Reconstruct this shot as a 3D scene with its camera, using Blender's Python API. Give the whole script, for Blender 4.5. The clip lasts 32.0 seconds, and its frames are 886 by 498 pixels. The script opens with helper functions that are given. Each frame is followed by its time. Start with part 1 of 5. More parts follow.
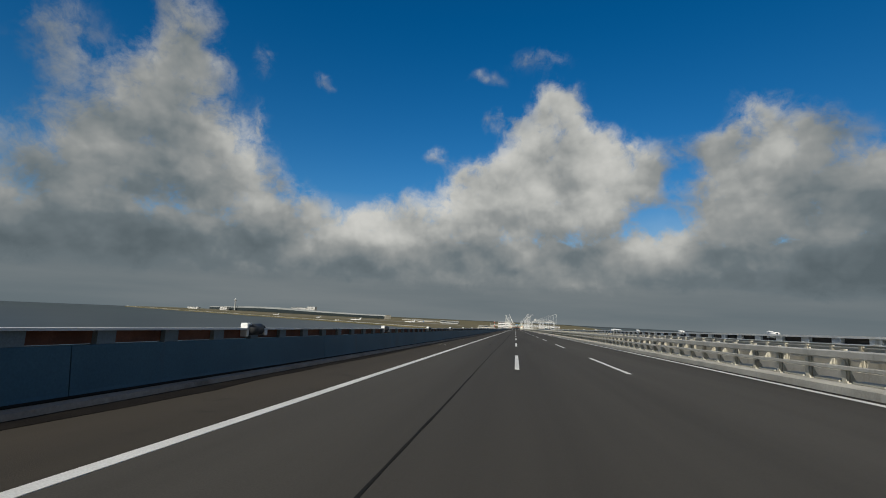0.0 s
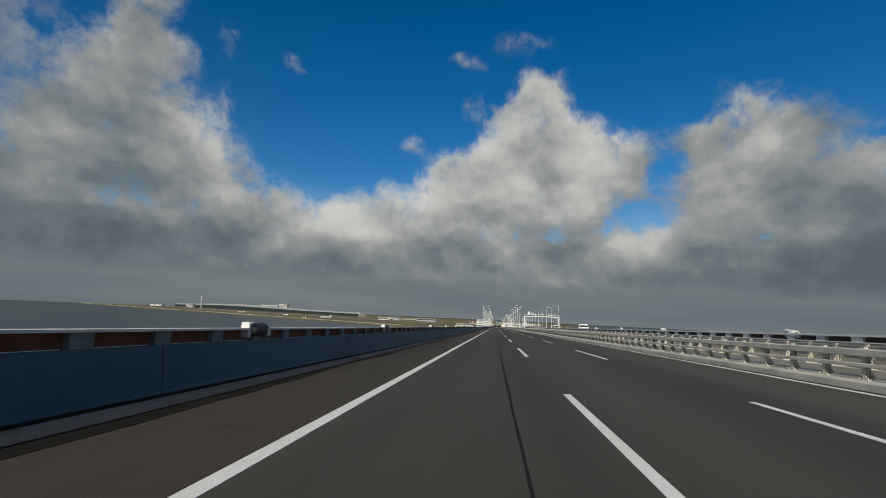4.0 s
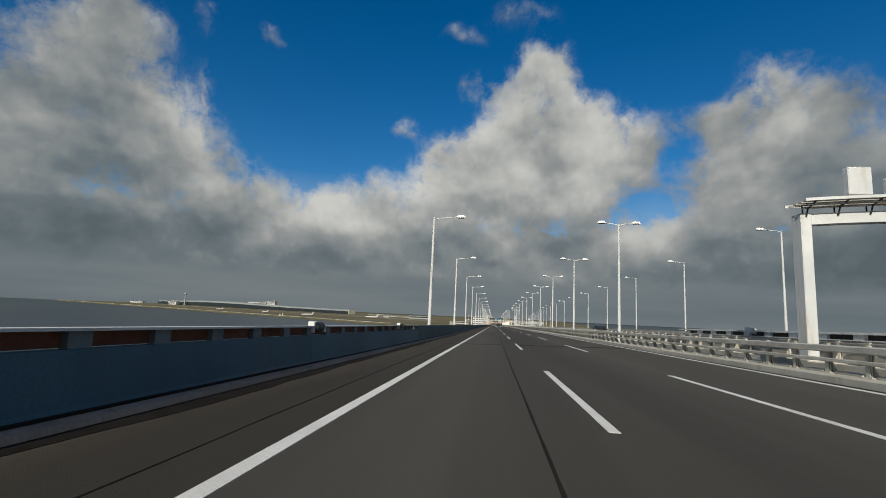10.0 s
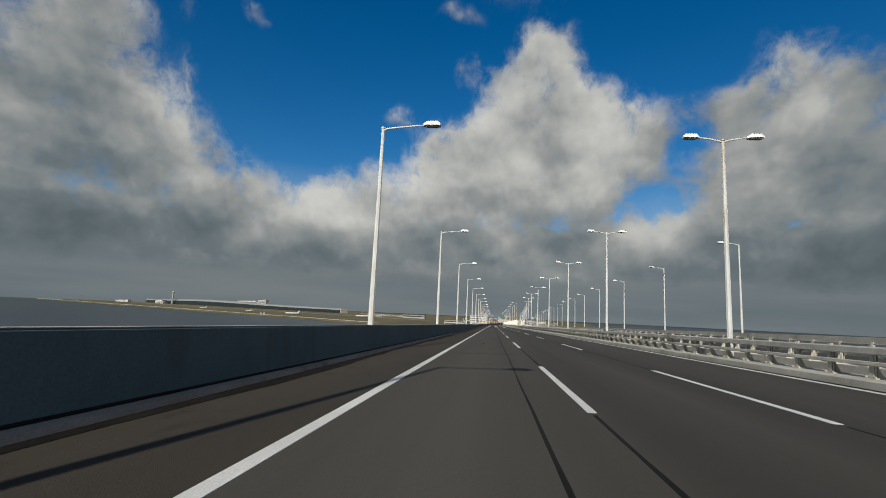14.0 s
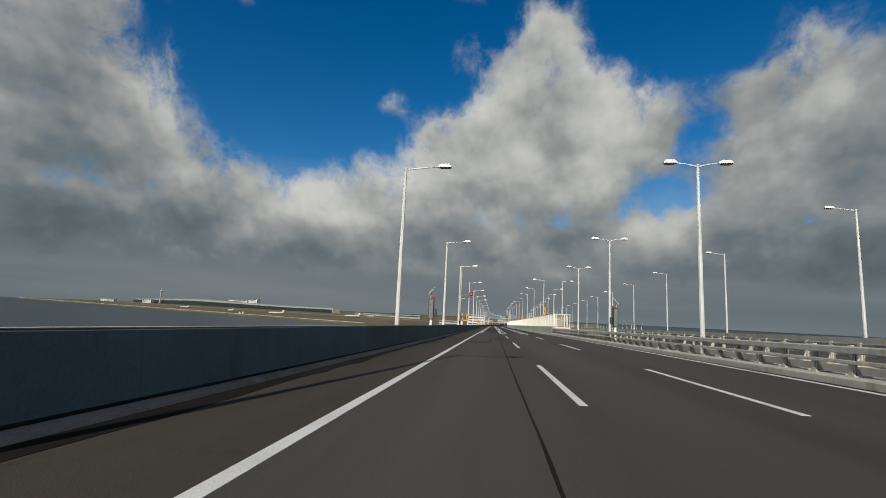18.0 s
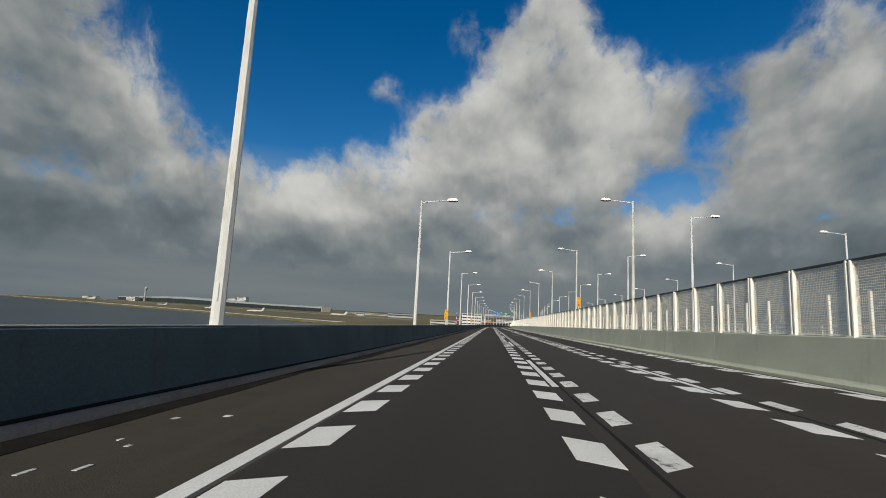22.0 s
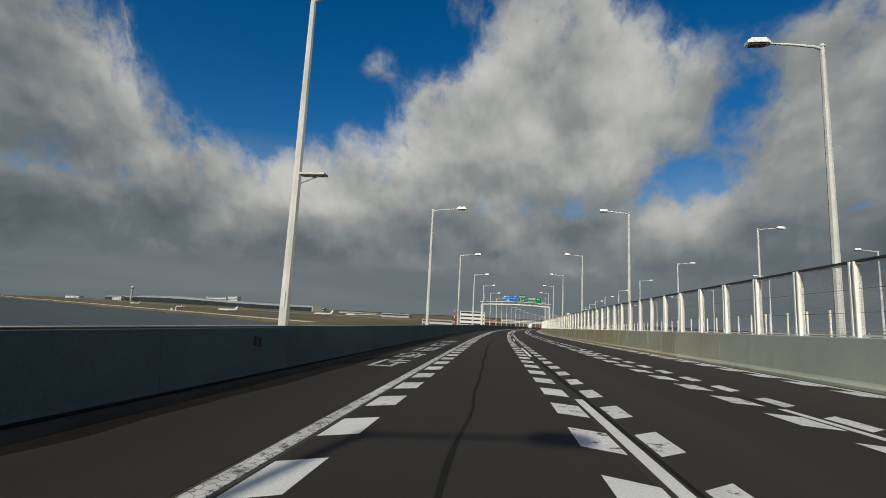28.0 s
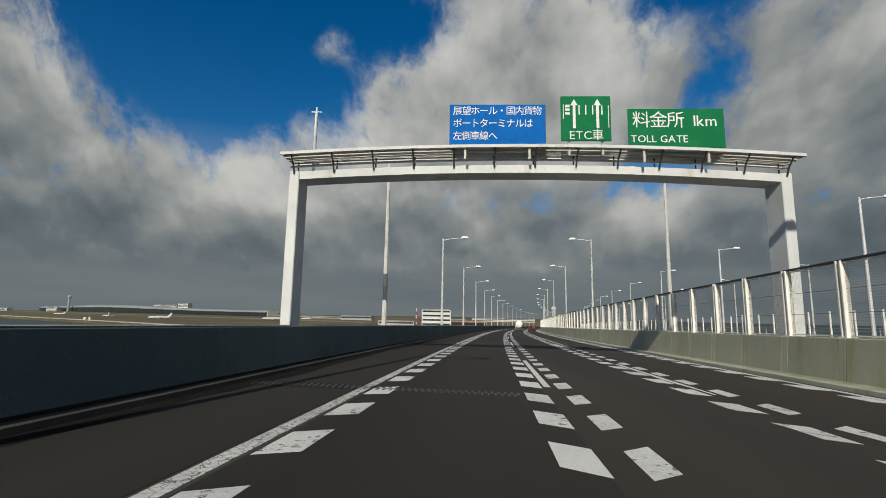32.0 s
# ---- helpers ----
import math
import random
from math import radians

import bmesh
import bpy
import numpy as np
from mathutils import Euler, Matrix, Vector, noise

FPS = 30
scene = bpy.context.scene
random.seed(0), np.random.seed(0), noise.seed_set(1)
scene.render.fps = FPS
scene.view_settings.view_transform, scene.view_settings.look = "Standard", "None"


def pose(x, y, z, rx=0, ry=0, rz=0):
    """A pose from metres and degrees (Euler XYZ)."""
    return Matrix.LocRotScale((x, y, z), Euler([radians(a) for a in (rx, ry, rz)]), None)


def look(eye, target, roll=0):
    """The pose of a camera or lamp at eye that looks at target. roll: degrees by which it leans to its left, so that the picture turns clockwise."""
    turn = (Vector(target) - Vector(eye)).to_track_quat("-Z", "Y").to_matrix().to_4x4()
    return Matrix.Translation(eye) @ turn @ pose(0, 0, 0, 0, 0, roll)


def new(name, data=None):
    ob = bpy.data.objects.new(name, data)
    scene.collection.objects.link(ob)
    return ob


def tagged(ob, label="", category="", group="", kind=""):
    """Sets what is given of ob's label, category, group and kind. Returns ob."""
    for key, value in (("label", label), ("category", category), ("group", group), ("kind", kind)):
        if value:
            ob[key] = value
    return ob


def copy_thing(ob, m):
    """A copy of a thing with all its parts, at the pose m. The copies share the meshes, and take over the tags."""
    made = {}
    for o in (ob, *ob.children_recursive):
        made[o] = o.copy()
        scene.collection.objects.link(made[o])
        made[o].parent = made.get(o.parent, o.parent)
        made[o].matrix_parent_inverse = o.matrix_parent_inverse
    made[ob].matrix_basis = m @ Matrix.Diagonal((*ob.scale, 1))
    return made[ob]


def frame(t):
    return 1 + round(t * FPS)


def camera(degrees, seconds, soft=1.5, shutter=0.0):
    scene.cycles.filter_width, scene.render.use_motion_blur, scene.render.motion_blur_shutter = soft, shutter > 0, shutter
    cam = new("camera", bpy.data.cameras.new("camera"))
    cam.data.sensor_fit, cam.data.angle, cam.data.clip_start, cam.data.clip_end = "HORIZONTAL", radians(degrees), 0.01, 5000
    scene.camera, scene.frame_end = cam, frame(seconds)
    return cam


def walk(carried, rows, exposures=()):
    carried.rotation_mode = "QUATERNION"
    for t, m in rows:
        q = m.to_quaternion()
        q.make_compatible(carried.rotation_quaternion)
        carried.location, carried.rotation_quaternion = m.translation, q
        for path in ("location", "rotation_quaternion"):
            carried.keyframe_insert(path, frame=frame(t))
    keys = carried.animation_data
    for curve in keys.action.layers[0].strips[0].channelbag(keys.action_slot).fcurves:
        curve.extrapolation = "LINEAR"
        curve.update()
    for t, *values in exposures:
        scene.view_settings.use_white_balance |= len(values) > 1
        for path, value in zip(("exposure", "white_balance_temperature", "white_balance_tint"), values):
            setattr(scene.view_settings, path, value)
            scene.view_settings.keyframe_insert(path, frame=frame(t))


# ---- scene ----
# ---- the road's line: s metres along it, x to the right of the car's lane, z above the asphalt ----
SLOPE = -0.022
BEND, RADIUS = 838.0, 1750.0


def heading(s):
    return max(0.0, s - BEND) / RADIUS


def crossfall(s):
    k = min(1.0, max(0.0, (s - 815.0) / 130.0))
    return 0.022 - 0.034 * k * k * (3 - 2 * k)


def parting(s):
    """How far the opposite carriageway has drawn away to the right at s."""
    if s < 530:
        return 0.0
    if s < 582:
        return 0.048 * (s - 530) ** 2 / 104
    return 0.048 * (min(s, 790) - 556) + 0.03 * max(0.0, min(s, 950) - 790) + 0.01 * max(0.0, s - 950)


def P(s, x=0.0, z=0.0):
    """A point of the road; all past x = 11.3 belongs to the opposite carriageway."""
    h = heading(s)
    x += parting(s) if x > 11.3 else 0.0
    if h > 0:
        cx, cy = RADIUS * (1 - math.cos(h)), BEND + RADIUS * math.sin(h)
    else:
        cx, cy = 0.0, s
    return Vector((cx + x * math.cos(h), cy - x * math.sin(h), z + SLOPE * s + crossfall(s) * x))


# ---- camera ----
LENS = 87.5
cam = camera(LENS, 32.0, soft=0.95)
# seconds, metres along the road, metres to the side, yaw and pitch to the road, lean
PATH = [
    (0.0, 0.6, 1.5, 8.85, 9.32, 2.6),
    (0.5, 14.3, 1.15, 8.75, 9.32, 2.6),
    (1.0, 28.6, 0.72, 8.4, 9.32, 2.6),
    (1.5, 42.9, 0.37, 7.95, 9.25, 2.6),
    (2.0, 57.2, 0.12, 7.35, 9.25, 2.6),
    (2.5, 71.5, -0.02, 6.95, 9.2, 2.6),
    (3.0, 85.8, -0.02, 6.75, 9.2, 2.6),
    (3.5, 100.1, 0.03, 6.55, 9.2, 2.6),
    (6.0, 172.3, 0.15, 6.14, 9.15, 2.6),
    (7.5, 216.2, 0.08, 6.2, 9.05, 2.6),
    (9.0, 260.4, 0.0, 6.27, 9.0, 2.6),
    (11.0, 319.7, 0.0, 6.2, 8.95, 2.6),
    (13.0, 379.0, 0.0, 6.14, 8.92, 2.6),
    (16.0, 468.3, 0.0, 6.14, 8.95, 2.6),
    (19.0, 557.7, 0.0, 6.14, 9.0, 2.7),
    (20.0, 587.2, 0.0, 6.1, 9.0, 2.8),
    (23.0, 674.3, 0.12, 5.87, 9.0, 2.9),
    (25.5, 745.2, 0.05, 6.0, 9.05, 3.0),
    (28.0, 815.2, 0.0, 6.53, 9.02, 2.8),
    (29.0, 843.0, -0.05, 6.36, 9.05, 2.3),
    (30.0, 870.4, -0.12, 6.08, 9.1, 1.7),
    (31.0, 898.0, 0.08, 5.9, 9.18, 1.3),
    (32.0, 925.5, 0.33, 5.75, 9.26, 1.0),
]
EYE = 1.33
SLOPE_DEG = math.degrees(math.atan(SLOPE))
rows = []
for t, s, x, yaw, pitch, lean in PATH:
    rows.append((t, pose(*P(s, x, EYE), 90 + pitch + SLOPE_DEG, -lean, yaw - math.degrees(heading(s)))))
walk(cam, rows, exposures=((0.0, -0.12, 6700, 8), (22.2, -0.12, 6700, 8), (22.8, -0.2, 6700, 8), (32.0, -0.24, 6700, 8)))

# ---- sky, sun ----
SUN_EL, SUN_AZ = 28.8, 191.5        # height, and compass bearing from +y to the right
world = bpy.data.worlds.new("sky")
scene.world = world
world.use_nodes = True
wn = world.node_tree.nodes
wl = world.node_tree.links
sky = wn.new("ShaderNodeTexSky")
sky.sky_type = "NISHITA"
sky.sun_disc = False
sky.sun_elevation = radians(SUN_EL)
sky.sun_rotation = radians(SUN_AZ)
sky.air_density, sky.dust_density, sky.ozone_density = 1.0, 0.0, 4.0
wn["Background"].inputs["Strength"].default_value = 0.093
deep = wn.new("ShaderNodeHueSaturation")
deep.inputs["Hue"].default_value, deep.inputs["Saturation"].default_value, deep.inputs["Value"].default_value = 0.502, 1.36, 0.98
wl.new(sky.outputs["Color"], deep.inputs["Color"])
wl.new(deep.outputs["Color"], wn["Background"].inputs["Color"])
# broken cloud over the rest of the sky, behind and beside the bridge
# added out of view, so that the fill light turns less blue
wco = wn.new("ShaderNodeTexCoord").outputs["Generated"]
wnoise = wn.new("ShaderNodeTexNoise")
wnoise.inputs["Scale"].default_value, wnoise.inputs["Detail"].default_value = 3.0, 6.0
wl.new(wco, wnoise.inputs["Vector"])
wsp = wn.new("ShaderNodeSeparateXYZ")
wl.new(wco, wsp.inputs[0])
wback = wn.new("ShaderNodeMapRange")
wl.new(wsp.outputs[1], wback.inputs[0])
wback.inputs[1].default_value, wback.inputs[2].default_value = 0.25, -0.15
wmask = wn.new("ShaderNodeMapRange")
wmask.interpolation_type = "SMOOTHSTEP"
wl.new(wnoise.outputs["Fac"], wmask.inputs[0])
wmask.inputs[1].default_value, wmask.inputs[2].default_value = 0.36, 0.54
wmul = wn.new("ShaderNodeMath")
wmul.operation = "MULTIPLY"
wl.new(wback.outputs[0], wmul.inputs[0])
wl.new(wmask.outputs[0], wmul.inputs[1])
wcloud = wn.new("ShaderNodeBackground")
wcloud.inputs["Color"].default_value, wcloud.inputs["Strength"].default_value = (0.50, 0.49, 0.47, 1), 0.5
wmix = wn.new("ShaderNodeMixShader")
wl.new(wmul.outputs[0], wmix.inputs[0])
wl.new(wn["Background"].outputs[0], wmix.inputs[1])
wl.new(wcloud.outputs[0], wmix.inputs[2])
wl.new(wmix.outputs[0], wn["World Output"].inputs["Surface"])
sun = new("sun", bpy.data.lights.new("sun", "SUN"))
sun.data.energy, sun.data.angle, sun.data.color = 4.7, radians(0.53), (1.0, 0.94, 0.84)
el, az = radians(SUN_EL), radians(SUN_AZ)
to_sun = Vector((math.sin(az) * math.cos(el), math.cos(az) * math.cos(el), math.sin(el)))
sun.matrix_world = look(to_sun * 400, (0, 0, 0))


# ---- materials ----
def nodes_of(name):
    m = bpy.data.materials.new(name)
    m.use_nodes = True
    n, l = m.node_tree.nodes, m.node_tree.links
    return m, n, l, n["Principled BSDF"]


def noise_node(n, l, coord, scale, detail=4.0, rough=0.55, stretch=None):
    t = n.new("ShaderNodeTexNoise")
    t.inputs["Scale"].default_value, t.inputs["Detail"].default_value, t.inputs["Roughness"].default_value = scale, detail, rough
    if stretch:
        mp = n.new("ShaderNodeMapping")
        mp.inputs["Scale"].default_value = stretch
        l.new(coord, mp.inputs["Vector"])
        coord = mp.outputs["Vector"]
    l.new(coord, t.inputs["Vector"])
    return t.outputs["Fac"]


def ramp(n, l, fac, a, b, lo=0.35, hi=0.65):
    r = n.new("ShaderNodeValToRGB")
    r.color_ramp.elements[0].position, r.color_ramp.elements[1].position = lo, hi
    r.color_ramp.elements[0].color, r.color_ramp.elements[1].color = (*a, 1), (*b, 1)
    l.new(fac, r.inputs["Fac"])
    return r.outputs["Color"]


def mixc(n, l, fac, a, b, mode="MIX"):
    m = n.new("ShaderNodeMix")
    m.data_type, m.blend_type = "RGBA", mode
    for v, s in ((fac, m.inputs[0]), (a, m.inputs[6]), (b, m.inputs[7])):
        if isinstance(v, (int, float)):
            s.default_value = v
        elif isinstance(v, tuple):
            s.default_value = (*v, 1)
        else:
            l.new(v, s)
    return m.outputs[2]


def surface(name, a, b, rough=0.6, metal=0.0, big=0.4, fine=30.0, bump=0.15, stain=None, stretch=None, per_object=0.0, spec=0.4, grain=0.35):
    """Two tones at a large scale, grain at a fine one, and stains of a shape of their own."""
    m, n, l, bs = nodes_of(name)
    co = n.new("ShaderNodeNewGeometry").outputs["Position"]
    col = ramp(n, l, noise_node(n, l, co, big, 5.0, 0.6, stretch), a, b)
    g = noise_node(n, l, co, fine, 3.0, 0.6)
    col = mixc(n, l, grain, col, ramp(n, l, g, (0.35, 0.35, 0.35), (1.0, 1.0, 1.0), 0.3, 0.7), "MULTIPLY")
    if stain:
        sm = noise_node(n, l, co, 0.9, 6.0, 0.7, (1.0, 1.0, 0.18))
        f = ramp(n, l, sm, (0, 0, 0), (1, 1, 1), 0.56, 0.74)
        col = mixc(n, l, f, col, stain)
    if per_object:
        oi = n.new("ShaderNodeObjectInfo").outputs["Random"]
        k = 1.0 - per_object
        col = mixc(n, l, 1.0, col, ramp(n, l, oi, (k, k, k), (1, 1, 1), 0.0, 1.0), "MULTIPLY")
    l.new(col, bs.inputs["Base Color"])
    bs.inputs["Roughness"].default_value, bs.inputs["Metallic"].default_value = rough, metal
    bs.inputs["Specular IOR Level"].default_value = spec
    if bump:
        bp = n.new("ShaderNodeBump")
        bp.inputs["Strength"].default_value, bp.inputs["Distance"].default_value = bump, 0.02
        l.new(g, bp.inputs["Height"])
        l.new(bp.outputs["Normal"], bs.inputs["Normal"])
    return m


ASPHALT = surface("asphalt", (0.051, 0.0465, 0.039), (0.090, 0.083, 0.070), 0.85, 0, 0.16, 60.0, 0.14, None, (1.6, 0.05, 1.0), 0, 0.25)
SHOULDER = surface("shoulder asphalt", (0.040, 0.035, 0.027), (0.068, 0.058, 0.044), 0.9, 0, 0.2, 60.0, 0.35, (0.026, 0.023, 0.019), (1.5, 0.1, 1.0), 0, 0.25)
ASPHALT_DARK = surface("dark asphalt", (0.036, 0.031, 0.025), (0.056, 0.048, 0.039), 0.85, 0, 0.16, 60.0, 0.14, None, (1.6, 0.05, 1.0), 0, 0.25)
PATCH = surface("asphalt repair", (0.032, 0.030, 0.027), (0.046, 0.043, 0.038), 0.9, 0, 0.8, 60.0, 0.3)
TAR = surface("tar seal", (0.010, 0.010, 0.009), (0.018, 0.017, 0.015), 0.9, 0, 0.8, 40.0, 0.2, spec=0.15)
PAINT = surface("road paint", (0.72, 0.72, 0.69), (0.86, 0.86, 0.83), 0.6, 0, 0.5, 45.0, 0.15)
WORN = surface("worn road paint", (0.42, 0.42, 0.40), (0.72, 0.72, 0.69), 0.65, 0, 2.0, 14.0, 0.2, (0.09, 0.085, 0.08))
# wall paint set darker, so that part of the wall's shade is colour
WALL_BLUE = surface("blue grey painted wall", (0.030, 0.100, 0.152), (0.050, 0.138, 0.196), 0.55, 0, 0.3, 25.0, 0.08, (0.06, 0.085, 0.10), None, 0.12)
WALL_GREY = surface("grey parapet concrete", (0.084, 0.130, 0.136), (0.118, 0.170, 0.175), 0.8, 0, 0.3, 25.0, 0.12, (0.08, 0.09, 0.09), None, 0.12)
CONCRETE = surface("kerb concrete", (0.42, 0.405, 0.355), (0.56, 0.54, 0.48), 0.9, 0, 0.7, 22.0, 0.25, (0.24, 0.22, 0.18))
BARRIER = surface("green grey barrier", (0.365, 0.39, 0.32), (0.445, 0.465, 0.385), 0.75, 0, 0.35, 18.0, 0.05, (0.29, 0.31, 0.25), None, 0.10, grain=0.10)
GALV = surface("galvanised steel", (0.45, 0.44, 0.40), (0.60, 0.585, 0.535), 0.55, 0.1, 1.2, 35.0, 0.1, (0.20, 0.16, 0.11))
CREAM = surface("cream painted steel", (0.76, 0.75, 0.69), (0.87, 0.86, 0.81), 0.5, 0, 0.8, 30.0, 0.06, (0.50, 0.44, 0.33), grain=0.12)
CREAM_OLD = surface("weathered cream steel", (0.44, 0.42, 0.35), (0.58, 0.56, 0.48), 0.6, 0, 0.8, 30.0, 0.06, (0.28, 0.24, 0.16))
WHITE = surface("white painted steel", (0.55, 0.57, 0.58), (0.67, 0.69, 0.69), 0.65, 0, 0.6, 30.0, 0.05, (0.44, 0.40, 0.32), grain=0.12)
POLE = surface("pole paint", (0.54, 0.56, 0.575), (0.67, 0.69, 0.695), 0.5, 0, 0.5, 30.0, 0.05, (0.33, 0.29, 0.20), grain=0.15)
DARK = surface("dark steel", (0.035, 0.038, 0.04), (0.06, 0.062, 0.065), 0.55, 0, 1.5, 30.0, 0.08)
POLE_STREAK = surface("rust-streaked lamp paint", (0.56, 0.565, 0.55), (0.67, 0.69, 0.69), 0.5, 0, 0.9, 30.0, 0.05, (0.27, 0.17, 0.07), (2.2, 2.2, 1.3), grain=0.15)
RUST = surface("brown mesh screen", (0.13, 0.045, 0.022), (0.21, 0.085, 0.05), 0.8, 0, 2.0, 30.0, 0.2)
# near-black copy of the brown screen, its shade put into the colour
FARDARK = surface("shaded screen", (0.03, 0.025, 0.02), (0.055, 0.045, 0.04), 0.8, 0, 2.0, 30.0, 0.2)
WIRE = surface("fence wire", (0.11, 0.085, 0.062), (0.16, 0.125, 0.09), 0.5, 0.2, 2.0, 40.0, 0.0)
WIRE_PALE = surface("pale fence wire", (0.70, 0.62, 0.48), (0.82, 0.74, 0.60), 0.5, 0.1, 2.0, 40.0, 0.0)
LAMPWHITE = surface("white lamp housing", (0.78, 0.79, 0.79), (0.84, 0.85, 0.85), 0.5, 0, 2.0, 4.0, 0.0)
LENSG = surface("lamp lens", (0.14, 0.145, 0.15), (0.18, 0.185, 0.19), 0.2, 0, 2.0, 40.0, 0.0)
YELLOW = surface("yellow sign", (0.80, 0.36, 0.01), (0.85, 0.42, 0.015), 0.8, 0, 1.0, 30.0, 0.0, spec=0.12)
BLUE = surface("blue sign", (0.002, 0.125, 0.46), (0.004, 0.145, 0.52), 0.8, 0, 1.0, 30.0, 0.0, spec=0.12)
GREEN = surface("green sign", (0.006, 0.16, 0.06), (0.010, 0.19, 0.075), 0.8, 0, 1.0, 30.0, 0.0, spec=0.12)
SIGNWHITE = surface("sign white", (0.82, 0.82, 0.82), (0.88, 0.88, 0.88), 0.8, 0, 1.0, 30.0, 0.0, spec=0.12)
BLACK = surface("sign black", (0.012, 0.012, 0.012), (0.02, 0.02, 0.02), 0.5, 0, 1.0, 30.0, 0.0)
RED = surface("red sign", (0.52, 0.018, 0.02), (0.60, 0.028, 0.028), 0.8, 0, 1.0, 30.0, 0.0, spec=0.12)
GRASS = surface("airfield grass", (0.085, 0.08, 0.042), (0.155, 0.13, 0.07), 0.95, 0, 0.01, 0.3, 0.0)
SHORE = surface("shore concrete", (0.54, 0.55, 0.53), (0.64, 0.64, 0.62), 0.9, 0, 0.01, 0.3, 0.0)
RUNWAY = surface("runway concrete", (0.17, 0.165, 0.15), (0.23, 0.22, 0.20), 0.9, 0, 0.01, 0.3, 0.0)
ROOF = surface("terminal roof metal", (0.30, 0.32, 0.33), (0.38, 0.40, 0.41), 0.4, 0.2, 0.01, 0.3, 0.0)
FACADE = surface("white facade", (0.60, 0.61, 0.62), (0.72, 0.72, 0.72), 0.6, 0, 0.05, 0.5, 0.0)
GLASS = surface("dark window glass", (0.02, 0.03, 0.035), (0.035, 0.045, 0.05), 0.08, 0, 1.0, 5.0, 0.0)
RUBBER = surface("tyre rubber", (0.012, 0.012, 0.012), (0.02, 0.02, 0.02), 0.8, 0, 2.0, 30.0, 0.1)

KERB_DIRTY = surface("dirty kerb concrete", (0.31, 0.26, 0.215), (0.41, 0.355, 0.30), 0.9, 0, 0.7, 22.0, 0.25, (0.13, 0.11, 0.09))
DECK = surface("dark deck concrete", (0.045, 0.040, 0.034), (0.085, 0.074, 0.060), 0.9, 0, 0.7, 22.0, 0.25, (0.03, 0.026, 0.02))
NEWLANE = surface("new asphalt", (0.0275, 0.0245, 0.0205), (0.042, 0.037, 0.0305), 0.85, 0, 0.15, 60.0, 0.35, None, (1.6, 0.05, 1.0), 0, 0.25)
WALL_PALE = surface("pale worn plate", (0.09, 0.16, 0.205), (0.14, 0.21, 0.255), 0.6, 0, 4.0, 40.0, 0.05)
BARRIER_RUST = surface("rust-stained barrier", (0.36, 0.325, 0.19), (0.46, 0.42, 0.275), 0.75, 0, 0.5, 18.0, 0.05, (0.30, 0.17, 0.055), None, 0.20, grain=0.10)
FOOT_RUST = surface("orange-stained concrete", (0.42, 0.33, 0.16), (0.54, 0.46, 0.28), 0.85, 0, 0.6, 20.0, 0.2, (0.30, 0.15, 0.035))
POLE_OLD = surface("weathered pole paint", (0.50, 0.51, 0.48), (0.66, 0.67, 0.64), 0.6, 0, 0.9, 30.0, 0.05, (0.20, 0.18, 0.11))
POLE_RUST = surface("rust-streaked pole paint", (0.34, 0.28, 0.18), (0.50, 0.47, 0.40), 0.6, 0, 1.1, 30.0, 0.05, (0.20, 0.12, 0.05), (3.0, 3.0, 0.35))
BARRIER_MOSS = surface("yellowish barrier", (0.36, 0.365, 0.27), (0.44, 0.44, 0.335), 0.75, 0, 0.4, 18.0, 0.05, (0.31, 0.285, 0.16), None, 0.12, grain=0.10)
YELLOWED = surface("mossy pale concrete", (0.40, 0.43, 0.33), (0.52, 0.54, 0.43), 0.85, 0, 0.6, 20.0, 0.2, (0.26, 0.19, 0.08))
CONCRETE_PALE = surface("pale concrete", (0.52, 0.50, 0.42), (0.64, 0.62, 0.53), 0.85, 0, 0.6, 20.0, 0.15, (0.40, 0.36, 0.28))
LOUVRE = surface("brown louvre", (0.26, 0.21, 0.16), (0.36, 0.30, 0.23), 0.7, 0, 2.0, 30.0, 0.1)
SCREEN = surface("unlit lamp matrix", (0.13, 0.14, 0.15), (0.19, 0.20, 0.21), 0.5, 0, 2.0, 80.0, 0.1)
SCREEN_FAINT = surface("faint unlit characters", (0.19, 0.20, 0.205), (0.24, 0.25, 0.255), 0.5, 0, 2.0, 80.0, 0.0)
SCREEN_DIM = surface("unlit characters", (0.32, 0.33, 0.33), (0.38, 0.39, 0.39), 0.5, 0, 2.0, 80.0, 0.0)
BLUE_TARP = surface("blue load bed", (0.03, 0.08, 0.16), (0.05, 0.11, 0.2), 0.5, 0, 1.0, 30.0, 0.0)
BLACK_PAINT = surface("black car paint", (0.012, 0.013, 0.015), (0.018, 0.019, 0.021), 0.2, 0, 1.0, 30.0, 0.0)
RED_PAINT = surface("dark red car paint", (0.10, 0.015, 0.012), (0.13, 0.02, 0.016), 0.25, 0, 1.0, 30.0, 0.0)
TERRACOTTA = surface("orange facade", (0.42, 0.16, 0.07), (0.5, 0.22, 0.11), 0.7, 0, 0.05, 0.5, 0.0)

